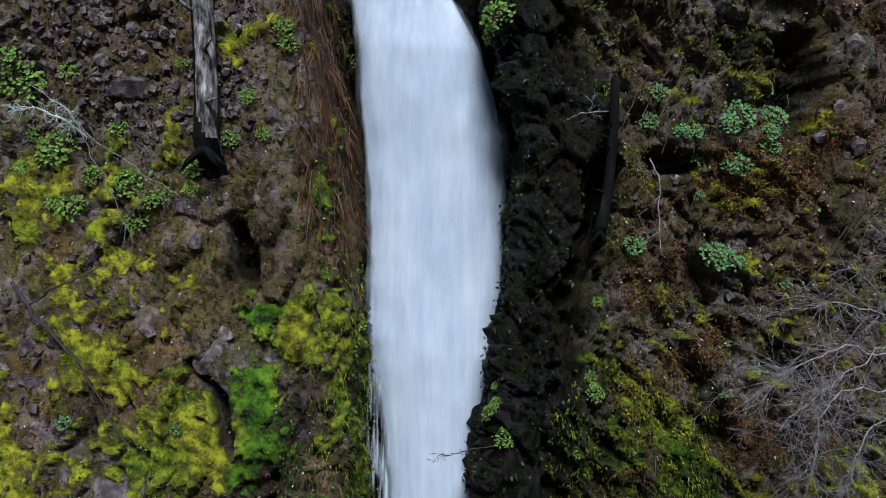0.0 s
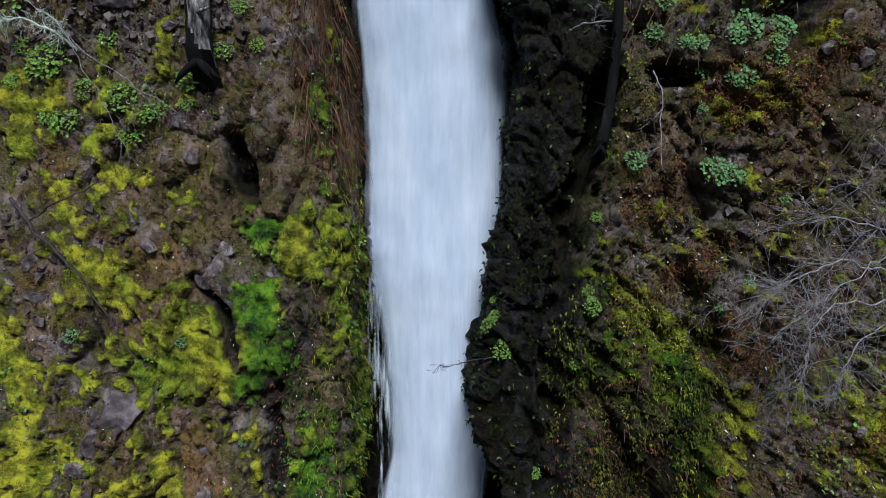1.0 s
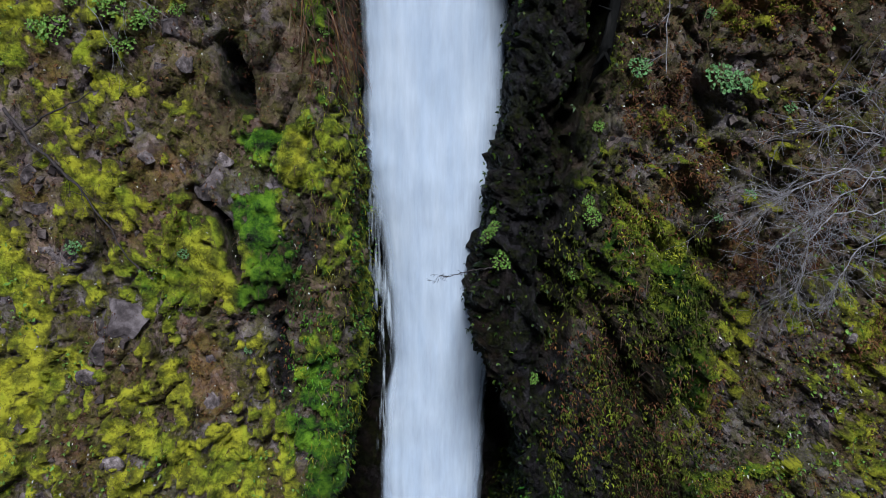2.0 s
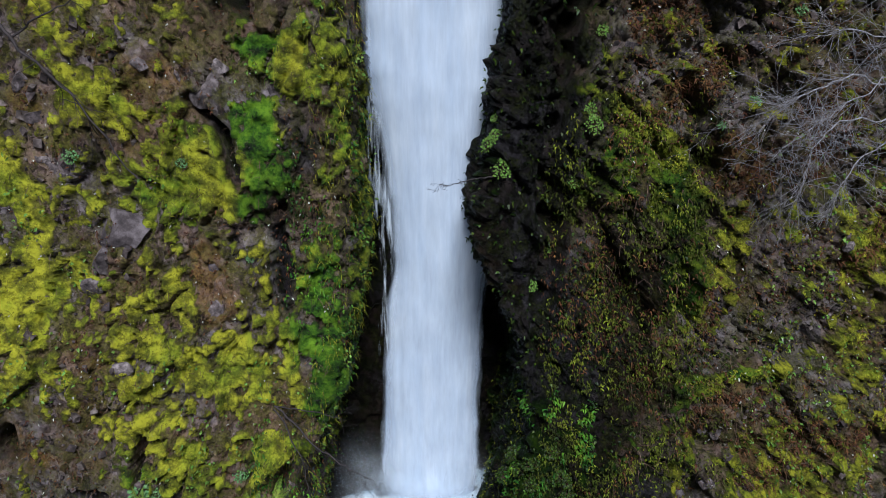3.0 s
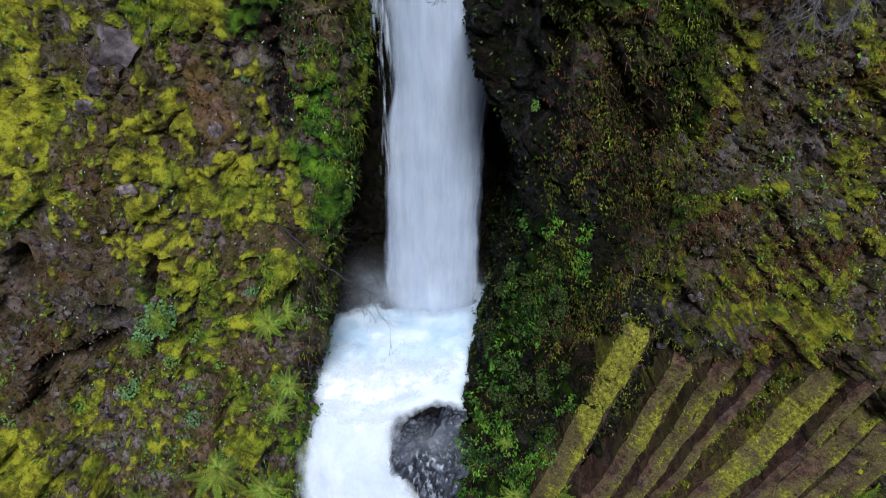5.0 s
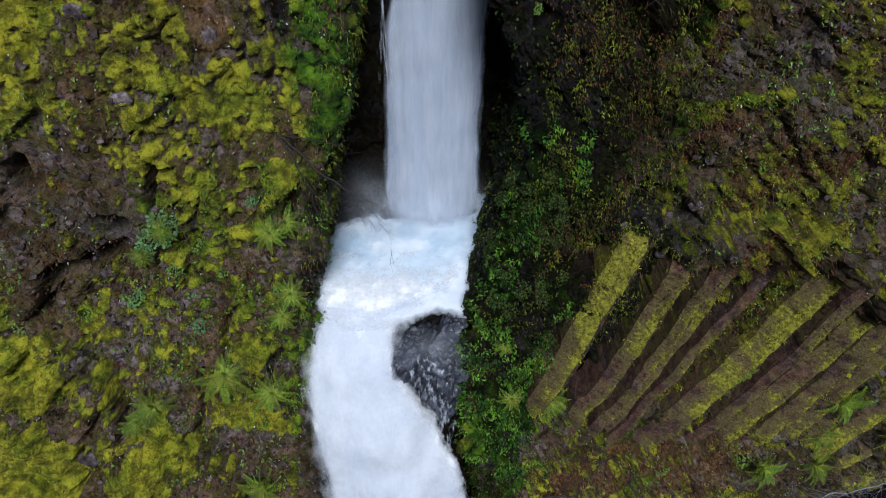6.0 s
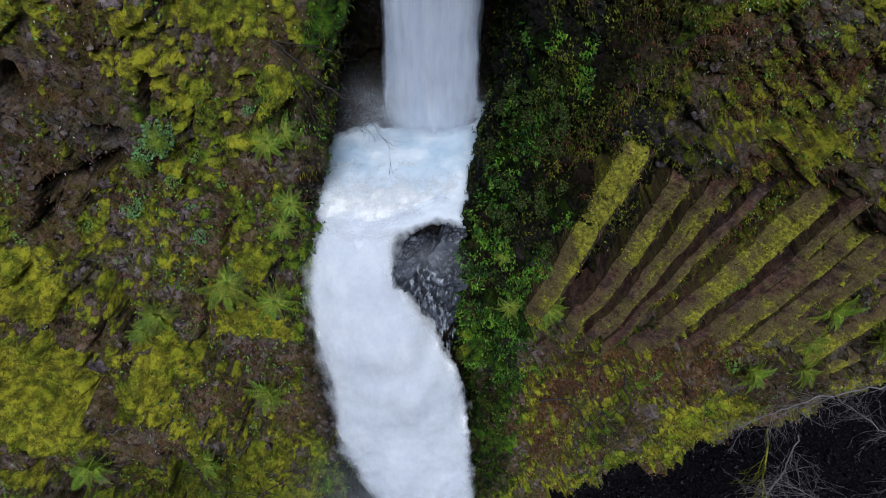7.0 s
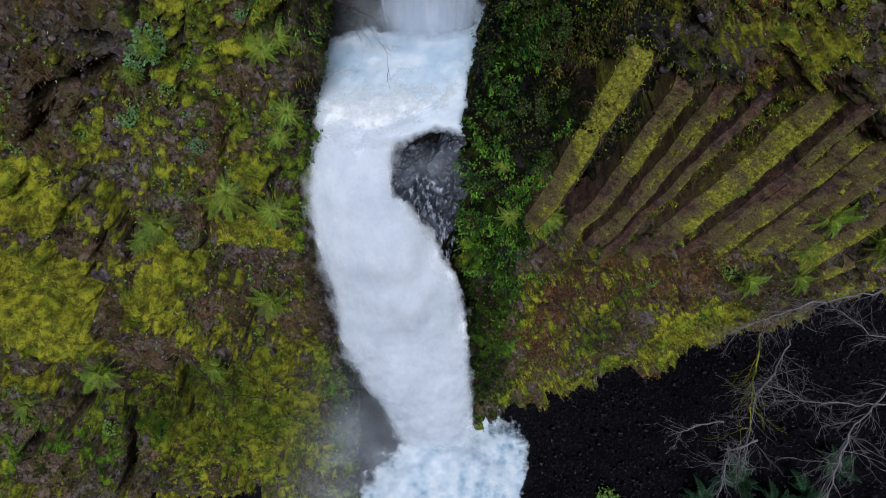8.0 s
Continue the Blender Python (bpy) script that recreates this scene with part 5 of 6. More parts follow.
herb("west", -4.07, 17.77, 0.17, 1)
herb("west", -5.45, 16.46, 0.24, 0)
herb("west", -5.89, 16.18, 0.21, 0)
herb("west", -12.10, 3.83, 0.39, 0)
herb("west", -11.03, 4.22, 0.34, 0)
herb("west", -13.40, 2.30, 0.41, 0)
herb("west", -8.25, 6.34, 0.34, 0)
herb("west", -3.68, 15.56, 0.18, 0)
herb("west", -4.99, 15.88, 0.19, 0)
herb("west", -10.10, 14.19, 0.34, 0)
herb("west", -8.58, 14.32, 0.24, 0)
herb("east", 0.92, 17.74, 0.25, 2)
herb("east", 1.77, 18.27, 0.20, 2)
herb("east", 1.61, 18.01, 0.24, 2)
herb("east", 1.00, 16.99, 0.22, 2)
herb("east", 1.68, 15.87, 0.26, 2)
herb("east", 2.54, 17.31, 0.24, 2)
herb("east", 2.06, 17.33, 0.14, 2)
herb("east", 2.59, 17.24, 0.19, 2)
herb("east", 2.61, 15.73, 0.23, 2)
herb("east", 2.08, 18.52, 0.24, 2)
herb("east", 1.40, 18.33, 0.23, 2)
herb("east", 2.45, 17.69, 0.23, 2)
herb("east", 1.47, 15.00, 0.27, 2)
herb("east", 1.33, 14.48, 0.26, 2)
herb("east", 2.33, 14.35, 0.23, 2)
herb("east", 2.54, 13.91, 0.18, 2)
herb("east", 2.41, 16.79, 0.22, 2)
herb("east", 1.14, 15.32, 0.20, 2)
herb("east", 2.38, 17.37, 0.23, 2)
herb("east", 1.63, 15.73, 0.18, 2)
herb("east", 1.23, 15.02, 0.27, 2)
herb("east", 2.14, 13.70, 0.20, 2)
herb("east", 2.28, 17.88, 0.28, 2)
herb("east", 2.08, 15.69, 0.30, 2)
herb("east", 2.54, 14.50, 0.17, 2)
herb("east", 1.39, 18.36, 0.16, 2)
herb("east", 1.33, 14.30, 0.18, 2)
herb("east", 1.38, 16.42, 0.27, 2)
herb("east", 2.86, 14.96, 0.19, 2)
herb("east", 1.97, 15.13, 0.16, 2)
herb("east", 2.07, 16.96, 0.23, 2)
herb("east", 2.21, 15.31, 0.24, 2)
herb("east", 1.76, 17.81, 0.21, 2)
herb("east", 1.05, 16.53, 0.22, 2)
herb("east", 6.61, 7.12, 0.26, 0)
herb("east", 9.58, 6.34, 0.45, 0)
herb("east", 3.63, 8.53, 0.27, 0)
fern("west", -5.38, 12.94, 0.60, 1)
fern("west", -10.32, 7.03, 0.67, 0)
fern("west", -4.80, 9.51, 0.55, 0)
fern("west", -7.52, 11.60, 0.52, 0)
fern("west", -4.23, 12.58, 0.44, 1)
fern("west", -3.41, 15.51, 0.34, 1)
fern("west", -3.69, 14.85, 0.30, 1)
fern("west", -3.70, 17.17, 0.34, 1)
fern("west", -3.39, 17.11, 0.37, 1)
fern("west", -7.94, 11.27, 0.37, 0)
fern("west", -6.68, 7.84, 0.37, 0)
fern("west", -13.11, 5.66, 0.44, 0)
fern("west", -5.83, 17.34, 0.30, 0)
fern("west", -6.41, 16.69, 0.26, 0)
fern("east", 2.62, 11.62, 0.57, 0)
fern("east", 9.91, 6.53, 0.61, 0)
fern("east", 12.17, 6.49, 0.73, 0)
fern("east", 12.14, 5.59, 0.57, 0)
fern("east", 15.20, 5.74, 0.79, 0)
fern("east", 8.07, 11.24, 0.41, 1)
fern("east", 1.43, 13.88, 0.27, 1)
fern("east", 12.08, 8.60, 0.68, 0)
fern("east", 1.60, 12.53, 0.29, 1)
column((4.34, 10.77, 16.94), (3.56, 10.26, 14.82), (2.51, 9.73, 11.99), 0.50, 0.34, 0.85)
column((5.46, 10.79, 16.01), (4.71, 10.34, 13.88), (3.33, 9.73, 10.69), 0.41, 0.31, 0.50)
column((6.27, 10.91, 16.02), (5.5, 10.47, 13.78), (4.07, 9.89, 10.52), 0.25, 0.29, 0.40)
column((6.86, 11.26, 16.3), (6.05, 10.86, 13.81), (4.44, 10.13, 10.11), 0.49, 0.48, 0.45)
column((8.02, 11.41, 16.2), (6.9, 11.01, 13.77), (4.8, 10.18, 9.77), 0.22, 0.98, 0.40)
column((9.8, 11.61, 15.16), (8.59, 11.27, 12.6), (6.45, 10.55, 9.22), 0.63, 0.46, 0.95)
column((10.72, 11.74, 14.46), (9.49, 11.43, 11.79), (7.65, 10.83, 8.71), 0.29, 0.58, 0.40)
column((11.79, 11.92, 14.07), (10.5, 11.64, 11.17), (8.56, 11.03, 7.94), 0.54, 0.60, 0.75)
column((12.44, 12.06, 13.03), (11.33, 11.82, 10.13), (9.79, 11.33, 7.25), 0.44, 0.51, 0.60)
column((13.15, 12.23, 11.66), (11.99, 11.99, 8.94), (10.69, 11.57, 6.82), 0.50, 0.52, 0.55)
column((14.02, 12.49, 10.03), (12.72, 12.2, 7.97), (11.75, 11.83, 6.03), 0.50, 0.57, 0.50)
column((15.21, 12.9, 7.86), (13.73, 12.41, 5.99), (12.65, 12.04, 4.97), 0.58, 0.65, 0.50)
column((17.17, 13.39, 4.97), (15.2, 12.78, 4.23), (14.03, 12.41, 3.68), 0.67, 0.67, 0.40)
# bare shrubs and fallen branches
bare_branch("bare_shrub", [(8.00, 12.46, 25.23), (6.49, 11.55, 25.70), (5.73, 11.27, 25.49), (5.34, 11.28, 25.26)], 0.018, 0.0064, 33, TWIG, "pale bare shrub branches reaching out of the cliff", "shrub")
bare_branch("bare_shrub", [(8.01, 12.55, 26.01), (6.31, 11.60, 26.38), (5.69, 11.44, 26.26)], 0.016, 0.0048, 26, TWIG, "pale bare shrub branches reaching out of the cliff", "shrub")
bare_branch("bare_shrub", [(7.98, 12.40, 24.75), (6.38, 11.46, 24.99), (5.91, 11.20, 24.61), (5.86, 11.22, 23.88)], 0.016, 0.0048, 33, TWIG, "pale bare shrub branches reaching out of the cliff", "shrub")
bare_branch("bare_shrub", [(7.90, 12.48, 25.43), (7.00, 11.88, 26.67), (6.52, 11.70, 26.96)], 0.013, 0.0048, 18, TWIG, "pale bare shrub branches reaching out of the cliff", "shrub")
bare_branch("bare_shrub", [(7.98, 12.37, 24.46), (6.96, 11.62, 24.30), (6.48, 11.36, 23.65)], 0.014, 0.0048, 31, TWIG, "pale bare shrub branches reaching out of the cliff", "shrub")
bare_branch("bare_shrub", [(7.69, 12.32, 25.65), (6.73, 11.47, 25.45), (6.01, 11.11, 25.17), (5.25, 11.10, 24.45)], 0.012, 0.004, 31, TWIG, "pale bare shrub branches reaching out of the cliff", "shrub")
bare_branch("dead_branch", [(5.51, 12.43, 25.99), (5.71, 11.85, 26.11), (6.12, 11.81, 26.86), (6.67, 12.03, 27.59)], 0.03, 0.01, 5, DARK_TWIG, "dark dead branch leaning over the rock", "branch")
bare_branch("bare_tree", [(20.04, 13.76, 0.94), (17.19, 12.61, 2.50), (13.42, 11.45, 3.99), (11.87, 10.92, 3.96), (10.31, 10.47, 3.51)], 0.04, 0.011, 60, TWIG, "bare pale tree branches over the dark ground", "tree")
bare_branch("bare_tree", [(18.29, 9.98, 1.76), (15.09, 8.17, 3.86), (12.78, 6.35, 4.88), (12.08, 5.28, 4.97), (11.59, 4.18, 4.62)], 0.042, 0.014, 40, TWIG, "bare pale tree branches over the dark ground", "tree")
bare_branch("bare_tree", [(12.69, 10.39, 3.12), (11.53, 8.91, 3.63), (10.65, 8.02, 3.87), (9.97, 6.50, 3.78), (9.38, 5.57, 3.84)], 0.028, 0.008, 50, TWIG, "bare pale tree branches over the dark ground", "tree")
bare_branch("bare_tree", [(15.78, 7.70, 3.45), (13.58, 7.65, 3.97), (12.04, 7.74, 4.06), (11.34, 8.43, 3.82)], 0.026, 0.008, 36, TWIG, "bare pale tree branches over the dark ground", "tree")
bare_branch("bare_tree", [(17.56, 10.35, 2.53), (15.48, 10.47, 3.38), (14.35, 11.61, 3.39)], 0.026, 0.008, 30, TWIG, "bare pale tree branches over the dark ground", "tree")
bare_branch("mossy_branch", [(11.63, 10.65, 3.07), (11.18, 9.46, 3.29), (10.68, 8.19, 3.36), (10.29, 6.81, 3.33)], 0.04, 0.018, 14, MOSS, "thick moss-covered branch hanging over dark ground", "branch")
bare_branch("bare_tree", [(9.35, 7.17, 3.79), (8.28, 6.92, 4.02), (7.47, 6.64, 4.07)], 0.03, 0.01, 16, TWIG, "bare pale tree branches over the dark ground", "tree")
bare_branch("bare_tree", [(10.35, 6.50, 3.76), (9.24, 6.08, 4.01), (8.69, 4.82, 4.07)], 0.035, 0.012, 18, TWIG, "bare pale tree branches over the dark ground", "tree")
bare_branch("dead_branch", [(-7.52, 12.67, 26.48), (-7.03, 12.46, 25.92), (-6.32, 12.36, 25.24), (-5.36, 12.29, 23.70)], 0.035, 0.012, 6, DARK_TWIG, "thin dark fallen pole lying on the cliff", "branch")
bare_branch("dead_branch", [(-7.23, 12.57, 26.05), (-6.52, 12.44, 26.47), (-5.75, 12.48, 26.81)], 0.022, 0.008, 8, DARK_TWIG, "dark dead branch sticking out of moss", "branch")
bare_branch("dry_stem", [(-7.17, 12.94, 29.93), (-6.21, 12.76, 29.09), (-5.56, 12.79, 28.61), (-4.59, 12.82, 27.98)], 0.008, 0.005, 2, TWIG, "long pale dry stem across the slope", "stem")
bare_branch("dry_stem", [(-6.36, 12.86, 29.19), (-5.84, 12.75, 28.16), (-5.41, 12.71, 27.18)], 0.007, 0.004, 2, TWIG, "long pale dry stem across the slope", "stem")
bare_branch("lichen_shrub", [(-6.34, 13.02, 29.06), (-6.61, 12.79, 29.33), (-7.06, 12.73, 29.51), (-7.46, 12.73, 29.46)], 0.03, 0.01, 60, LICHEN, "grey lichen-covered bare shrub on the slope", "shrub", 0.5)
bare_branch("lichen_shrub", [(-6.34, 13.02, 29.06), (-6.52, 12.80, 29.48), (-6.77, 12.74, 29.66)], 0.02, 0.008, 44, LICHEN, "grey lichen-covered bare shrub on the slope", "shrub", 0.5)
bare_branch("overhanging_twig", [(-3.25, 11.70, 19.24), (-2.49, 11.17, 18.76), (-1.79, 10.71, 18.57), (-1.24, 10.44, 18.49)], 0.022, 0.007, 16, DARK_TWIG, "thin bare branch reaching over the basin", "branch")
bare_branch("overhanging_twig", [(-3.26, 11.68, 19.15), (-2.73, 11.13, 18.51), (-2.47, 10.67, 17.71)], 0.016, 0.005, 10, DARK_TWIG, "thin bare branch reaching over the basin", "branch")
bare_branch("overhanging_twig", [(-3.25, 11.70, 19.24), (-2.33, 11.27, 19.39), (-1.87, 11.10, 19.38)], 0.014, 0.005, 8, DARK_TWIG, "thin bare branch reaching over the basin", "branch")
bare_branch("overhanging_twig", [(0.85, 11.80, 23.92), (0.46, 11.48, 23.97), (0.08, 11.25, 23.94)], 0.012, 0.005, 8, DARK_TWIG, "thin bare twig in front of the falls", "branch")
bare_branch("hanging_vine", [(3.54, 12.61, 28.71), (3.66, 12.38, 28.32), (3.64, 12.30, 27.65), (3.70, 12.34, 27.12)], 0.012, 0.008, 2, TWIG, "pale thin vine hanging on the rock", "vine")
bare_branch("dead_branch", [(2.17, 12.59, 29.37), (2.29, 12.32, 29.43), (2.79, 12.37, 29.47)], 0.014, 0.008, 3, TWIG, "pale dead branch among dark rock", "branch")
bare_branch("dead_branch", [(2.85, 9.60, 7.67), (3.40, 9.52, 8.03), (4.14, 9.57, 7.10), (4.91, 9.69, 5.23)], 0.04, 0.012, 18, DARK_TWIG, "dark withered shrub on the ledge", "branch")
bare_branch("dead_branch", [(6.23, 10.37, 5.29), (5.40, 10.16, 8.23), (4.67, 10.00, 9.28), (4.20, 9.90, 9.13)], 0.03, 0.01, 14, DARK_TWIG, "dark withered shrub on the ledge", "branch")
bare_branch("dead_branch", [(6.56, 10.42, 4.71), (6.10, 9.98, 3.75), (4.92, 9.53, 3.29)], 0.03, 0.01, 12, DARK_TWIG, "dark withered shrub on the ledge", "branch")
bare_branch("dry_stem", [(2.86, 12.57, 28.80), (3.08, 12.38, 29.45), (3.50, 12.42, 30.20)], 0.009, 0.004, 3, ROOT, "dry bent grass stem on the cliff", "stem")
bare_branch("dry_stem", [(3.15, 12.59, 28.80), (3.38, 12.41, 29.45), (3.79, 12.45, 30.18)], 0.009, 0.004, 3, ROOT, "dry bent grass stem on the cliff", "stem")
bare_branch("dry_stem", [(3.45, 12.62, 28.80), (3.67, 12.43, 29.46), (4.08, 12.47, 30.16)], 0.009, 0.004, 3, ROOT, "dry bent grass stem on the cliff", "stem")
bare_branch("dry_stem", [(3.74, 12.63, 28.81), (3.96, 12.46, 29.46), (4.38, 12.49, 30.14)], 0.009, 0.004, 3, ROOT, "dry bent grass stem on the cliff", "stem")
bare_branch("dry_stem", [(3.99, 12.65, 28.81), (4.21, 12.48, 29.46), (4.63, 12.51, 30.12)], 0.009, 0.004, 3, ROOT, "dry bent grass stem on the cliff", "stem")
bare_branch("dead_branch", [(-7.71, 8.22, 7.04), (-7.00, 7.47, 6.05), (-5.57, 7.35, 6.09), (-4.23, 7.75, 6.98)], 0.02, 0.008, 12, DARK_TWIG, "thin bare shrub branches in the mist", "branch")
bare_branch("dead_branch", [(-8.13, 8.55, 8.02), (-7.30, 7.85, 7.05), (-6.52, 7.21, 5.73)], 0.018, 0.008, 10, DARK_TWIG, "thin bare shrub branches in the mist", "branch")
snag((-4.11, 12.65, 28.74), (-4.28, 12.96, 32.74), 0.205, BURNT, "fire-scarred grey tree trunk standing on the slope")
snag((2.64, 12.23, 27.36), (2.90, 12.35, 30.00), 0.090, CHAR, "thin charred black tree trunk on the cliff")


# ---------------------------------------------------------------- ground cover, joined
def blades(name, label, info, pick, count, mat, length, width, down, seed, per=3, category="moss", lift=0.01, wide=0.6, outward=0.8):
    """Many small blades rooted on the cliff where pick is true."""
    g = np.random.default_rng(seed)
    idx = np.flatnonzero(pick)
    idx = idx[g.integers(0, len(idx), count)]
    n = np.repeat(info["n"][idx], per, 0)
    p = np.repeat(info["p"][idx] + g.normal(0, 0.03, (count, 3)), per, 0) + n * lift
    k = len(p)
    way = n * outward + g.normal(0, wide, (k, 3)) + np.array([0, 0, down])
    way /= np.linalg.norm(way, axis=1, keepdims=True)
    side = np.cross(way, g.normal(0, 1, (k, 3)))
    side /= np.linalg.norm(side, axis=1, keepdims=True) + 1e-9
    ln = length * g.uniform(0.5, 1.4, (k, 1))
    wd = width * g.uniform(0.6, 1.3, (k, 1))
    bend = np.array([0, 0, -0.25]) * ln
    v = np.stack([p - side * wd * 0.5, p + side * wd * 0.5, p + way * ln * 0.6 + side * wd * 0.45, p + way * ln + bend, p + way * ln * 0.6 - side * wd * 0.45], 1)
    b = np.arange(k)[:, None] * 5
    f = np.concatenate([b + np.array([[0, 1, 2]]), b + np.array([[0, 2, 4]]), b + np.array([[4, 2, 3]])])
    me = quick_mesh(name, v.reshape(-1, 3), f, False)
    me.materials.append(mat)
    return tagged(new(name, me), label, category, kind="stuff")


def visible(info):
    p = info["p"]
    far = np.hypot(p[:, 1], p[:, 2] - 28)
    return (np.abs(p[:, 0]) < 0.66 * far + 1) & (p[:, 2] < 34)


vw, ve = visible(WEST), visible(EAST)
blades("moss_tufts", "yellow-green moss tufts on the cliff", WEST, vw & (WEST["moss"] > 0.72) & (WEST["green"] < 0.6), 16000, MOSS, 0.04, 0.01, -0.4, 1, 3, "moss", 0.005, 0.6, 0.5)
low_w, low_e = WEST["p"][:, 2] < 17, EAST["p"][:, 2] < 17
blades("moss_cushions", "shaggy yellow moss cushions low on the cliff", WEST, vw & low_w & (WEST["moss"] > 0.85), 2500, MOSS, 0.07, 0.016, -0.8, 31, 3, "moss", 0.005, 0.6, 0.4)
blades("moss_cushions", "shaggy yellow moss cushions on the dark cliff", EAST, ve & low_e & (EAST["moss"] > 0.75) & (EAST["green"] < 0.4), 3000, MOSS, 0.09, 0.02, -0.8, 32, 3, "moss", 0.005, 0.6, 0.4)
blades("litter", "brown leaves and stalks low on the cliff", WEST, vw & low_w & (WEST["front"] > 0.9) & (WEST["moss"] < 0.6), 3000, RUST, 0.1, 0.025, -0.2, 33, 2, "plant litter", 0.03)
blades("low_herbs", "small green herbs low on the cliff", WEST, vw & low_w & (WEST["front"] > 0.9) & (WEST["moss"] < 0.8) & (fbm(WEST["p"], 0.9, 3, 430) > 0.1), 1800, LEAF, 0.08, 0.04, 0.1, 34, 2, "plant", 0.05)
blades("litter", "brown leaves and stalks on the ledges", EAST, ve & low_e & (EAST["front"] > 0.9) & (EAST["green"] < 0.35), 4500, RUST, 0.12, 0.035, -0.2, 35, 2, "plant litter", 0.03)
blades("moss_tufts", "yellow-green moss tufts on the dark cliff", EAST, ve & (EAST["moss"] > 0.7) & (EAST["green"] < 0.5), 16000, MOSS, 0.045, 0.01, -0.4, 2, 3, "moss", 0.005, 0.6, 0.5)
leafy_w = fbm(WEST["p"], 0.6, 3, 400) > 0.05
leafy_e = fbm(EAST["p"], 0.6, 3, 410) > 0.05
blades("small_leaves", "small green herb leaves among the moss", WEST, vw & leafy_w & (WEST["moss"] > 0.3) & (WEST["moss"] < 0.85), 4000, LEAF, 0.06, 0.045, 0.1, 3, 2, "plant", 0.03)
blades("small_leaves", "small green herb leaves on the cliff", EAST, ve & leafy_e & (EAST["moss"] > 0.25) & (EAST["green"] < 0.4), 3500, LEAF, 0.06, 0.045, 0.1, 4, 2, "plant", 0.03)
lush = ve & (EAST["p"][:, 0] < 3.0) & (EAST["p"][:, 2] < 19.5) & (EAST["p"][:, 2] > 8) & (EAST["front"] > 0.4) & (fbm(EAST["p"] * (1.6, 1.0, 0.7), 1.0, 4, 475, 0.6) > 0.02)
blades("lush_leaves", "lush green leaves hanging on the wall beside the basin", EAST, lush, 6500, GREEN_LEAF, 0.075, 0.035, -0.6, 71, 2, "plant", 0.05)
damp = vw & (WEST["p"][:, 2] < 25) & (WEST["p"][:, 2] > 11) & (WEST["out"] < 1.3) & (WEST["p"][:, 1] < 14) & (fbm(WEST["p"] * (1.6, 1.0, 0.7), 1.0, 4, 476, 0.6) > 0.05)
blades("lush_leaves", "lush green leaves hanging on the damp rock beside the falls", WEST, damp, 2200, GREEN_LEAF, 0.06, 0.028, -0.9, 72, 2, "plant", 0.04)
blades("dark_leaves", "dark green leaves on the wet rock", EAST, ve & (EAST["green"] > 0.35), 6000, DARK_LEAF, 0.065, 0.035, -0.3, 5, 2, "plant", 0.03)
blades("dark_moss", "dark olive moss on the wet rock", EAST, ve & (EAST["wet"] > 0.3) & (fbm(EAST["p"], 1.3, 4, 440, 0.65) > -0.05) & (EAST["out"] < 5) & ((EAST["out"] > 1.5) | (EAST["p"][:, 2] < 19)), 26000, DARK_MOSS, 0.045, 0.018, -0.5, 51, 3, "moss", 0.005, 0.6, 0.5)
blades("dead_leaves", "brown dead leaves and stalks on the cliff", EAST, ve & (EAST["wet"] < 0.6) & (EAST["soil"] > 0.35) & (EAST["green"] < 0.35), 12000, RUST, 0.09, 0.02, -0.1, 7, 2, "plant litter", 0.03)
mid_east = ve & (EAST["front"] > 0.9) & (EAST["p"][:, 0] > 1.9) & (EAST["p"][:, 0] < 5.2) & (EAST["p"][:, 2] > 15.5) & (EAST["p"][:, 2] < 25)
blades("dead_leaves", "reddish dead stalks on the damp wall", EAST, mid_east & (fbm(EAST["p"], 0.9, 3, 481) > 0.08), 2600, RUST, 0.07, 0.018, -0.5, 73, 2, "plant litter", 0.02)
blades("olive_moss", "olive moss hanging on the damp wall", EAST, mid_east & (fbm(EAST["p"] * (1.5, 1, 0.6), 1.6, 4, 482, 0.65) > 0.05), 7000, DARK_MOSS, 0.06, 0.018, -0.8, 74, 3, "moss", 0.01, 0.5, 0.5)
far_east = ve & (EAST["front"] > 0.9) & (EAST["p"][:, 0] > 3.0) & (EAST["p"][:, 2] > 18) & (EAST["wet"] < 0.6)
blades("dead_leaves", "orange-brown lichen and dead leaves on the rock", EAST, far_east & (fbm(EAST["p"], 0.8, 4, 483, 0.6) > 0.03), 6500, RUST, 0.055, 0.024, -0.2, 75, 2, "plant litter", 0.02)
blades("olive_moss", "olive moss flecks on the broken rock", EAST, far_east & (fbm(EAST["p"], 1.1, 4, 484, 0.6) > 0.05), 6000, MOSS, 0.035, 0.012, -0.3, 76, 3, "moss", 0.005, 0.6, 0.5)
blades("dead_leaves", "brown dead leaves on the slope", WEST, vw & ((WEST["soil"] > 0.4) | (WEST["moss"] < 0.25)), 9000, RUST, 0.06, 0.022, -0.1, 8, 2, "plant litter", 0.02)
blades("dry_grass", "pale dry grass and roots on the cliff", EAST, ve & (EAST["out"] > 2.0), 7000, ROOT, 0.22, 0.008, -0.35, 9, 2, "grass", 0.03)
blades("dry_grass", "pale dry grass among the moss", WEST, vw & (WEST["front"] > 0.9), 6000, ROOT, 0.16, 0.008, -0.3, 10, 2, "grass", 0.03)
blades("hanging_roots", "reddish-brown roots hanging beside the falls", WEST, (WEST["p"][:, 2] > 27.5) & (WEST["p"][:, 2] < 33) & (WEST["out"] < 0.45) & (WEST["p"][:, 1] < 14.6), 240, ROOT, 0.45, 0.014, -1.3, 11, 2, "roots", 0.06, 0.4, 0.2)
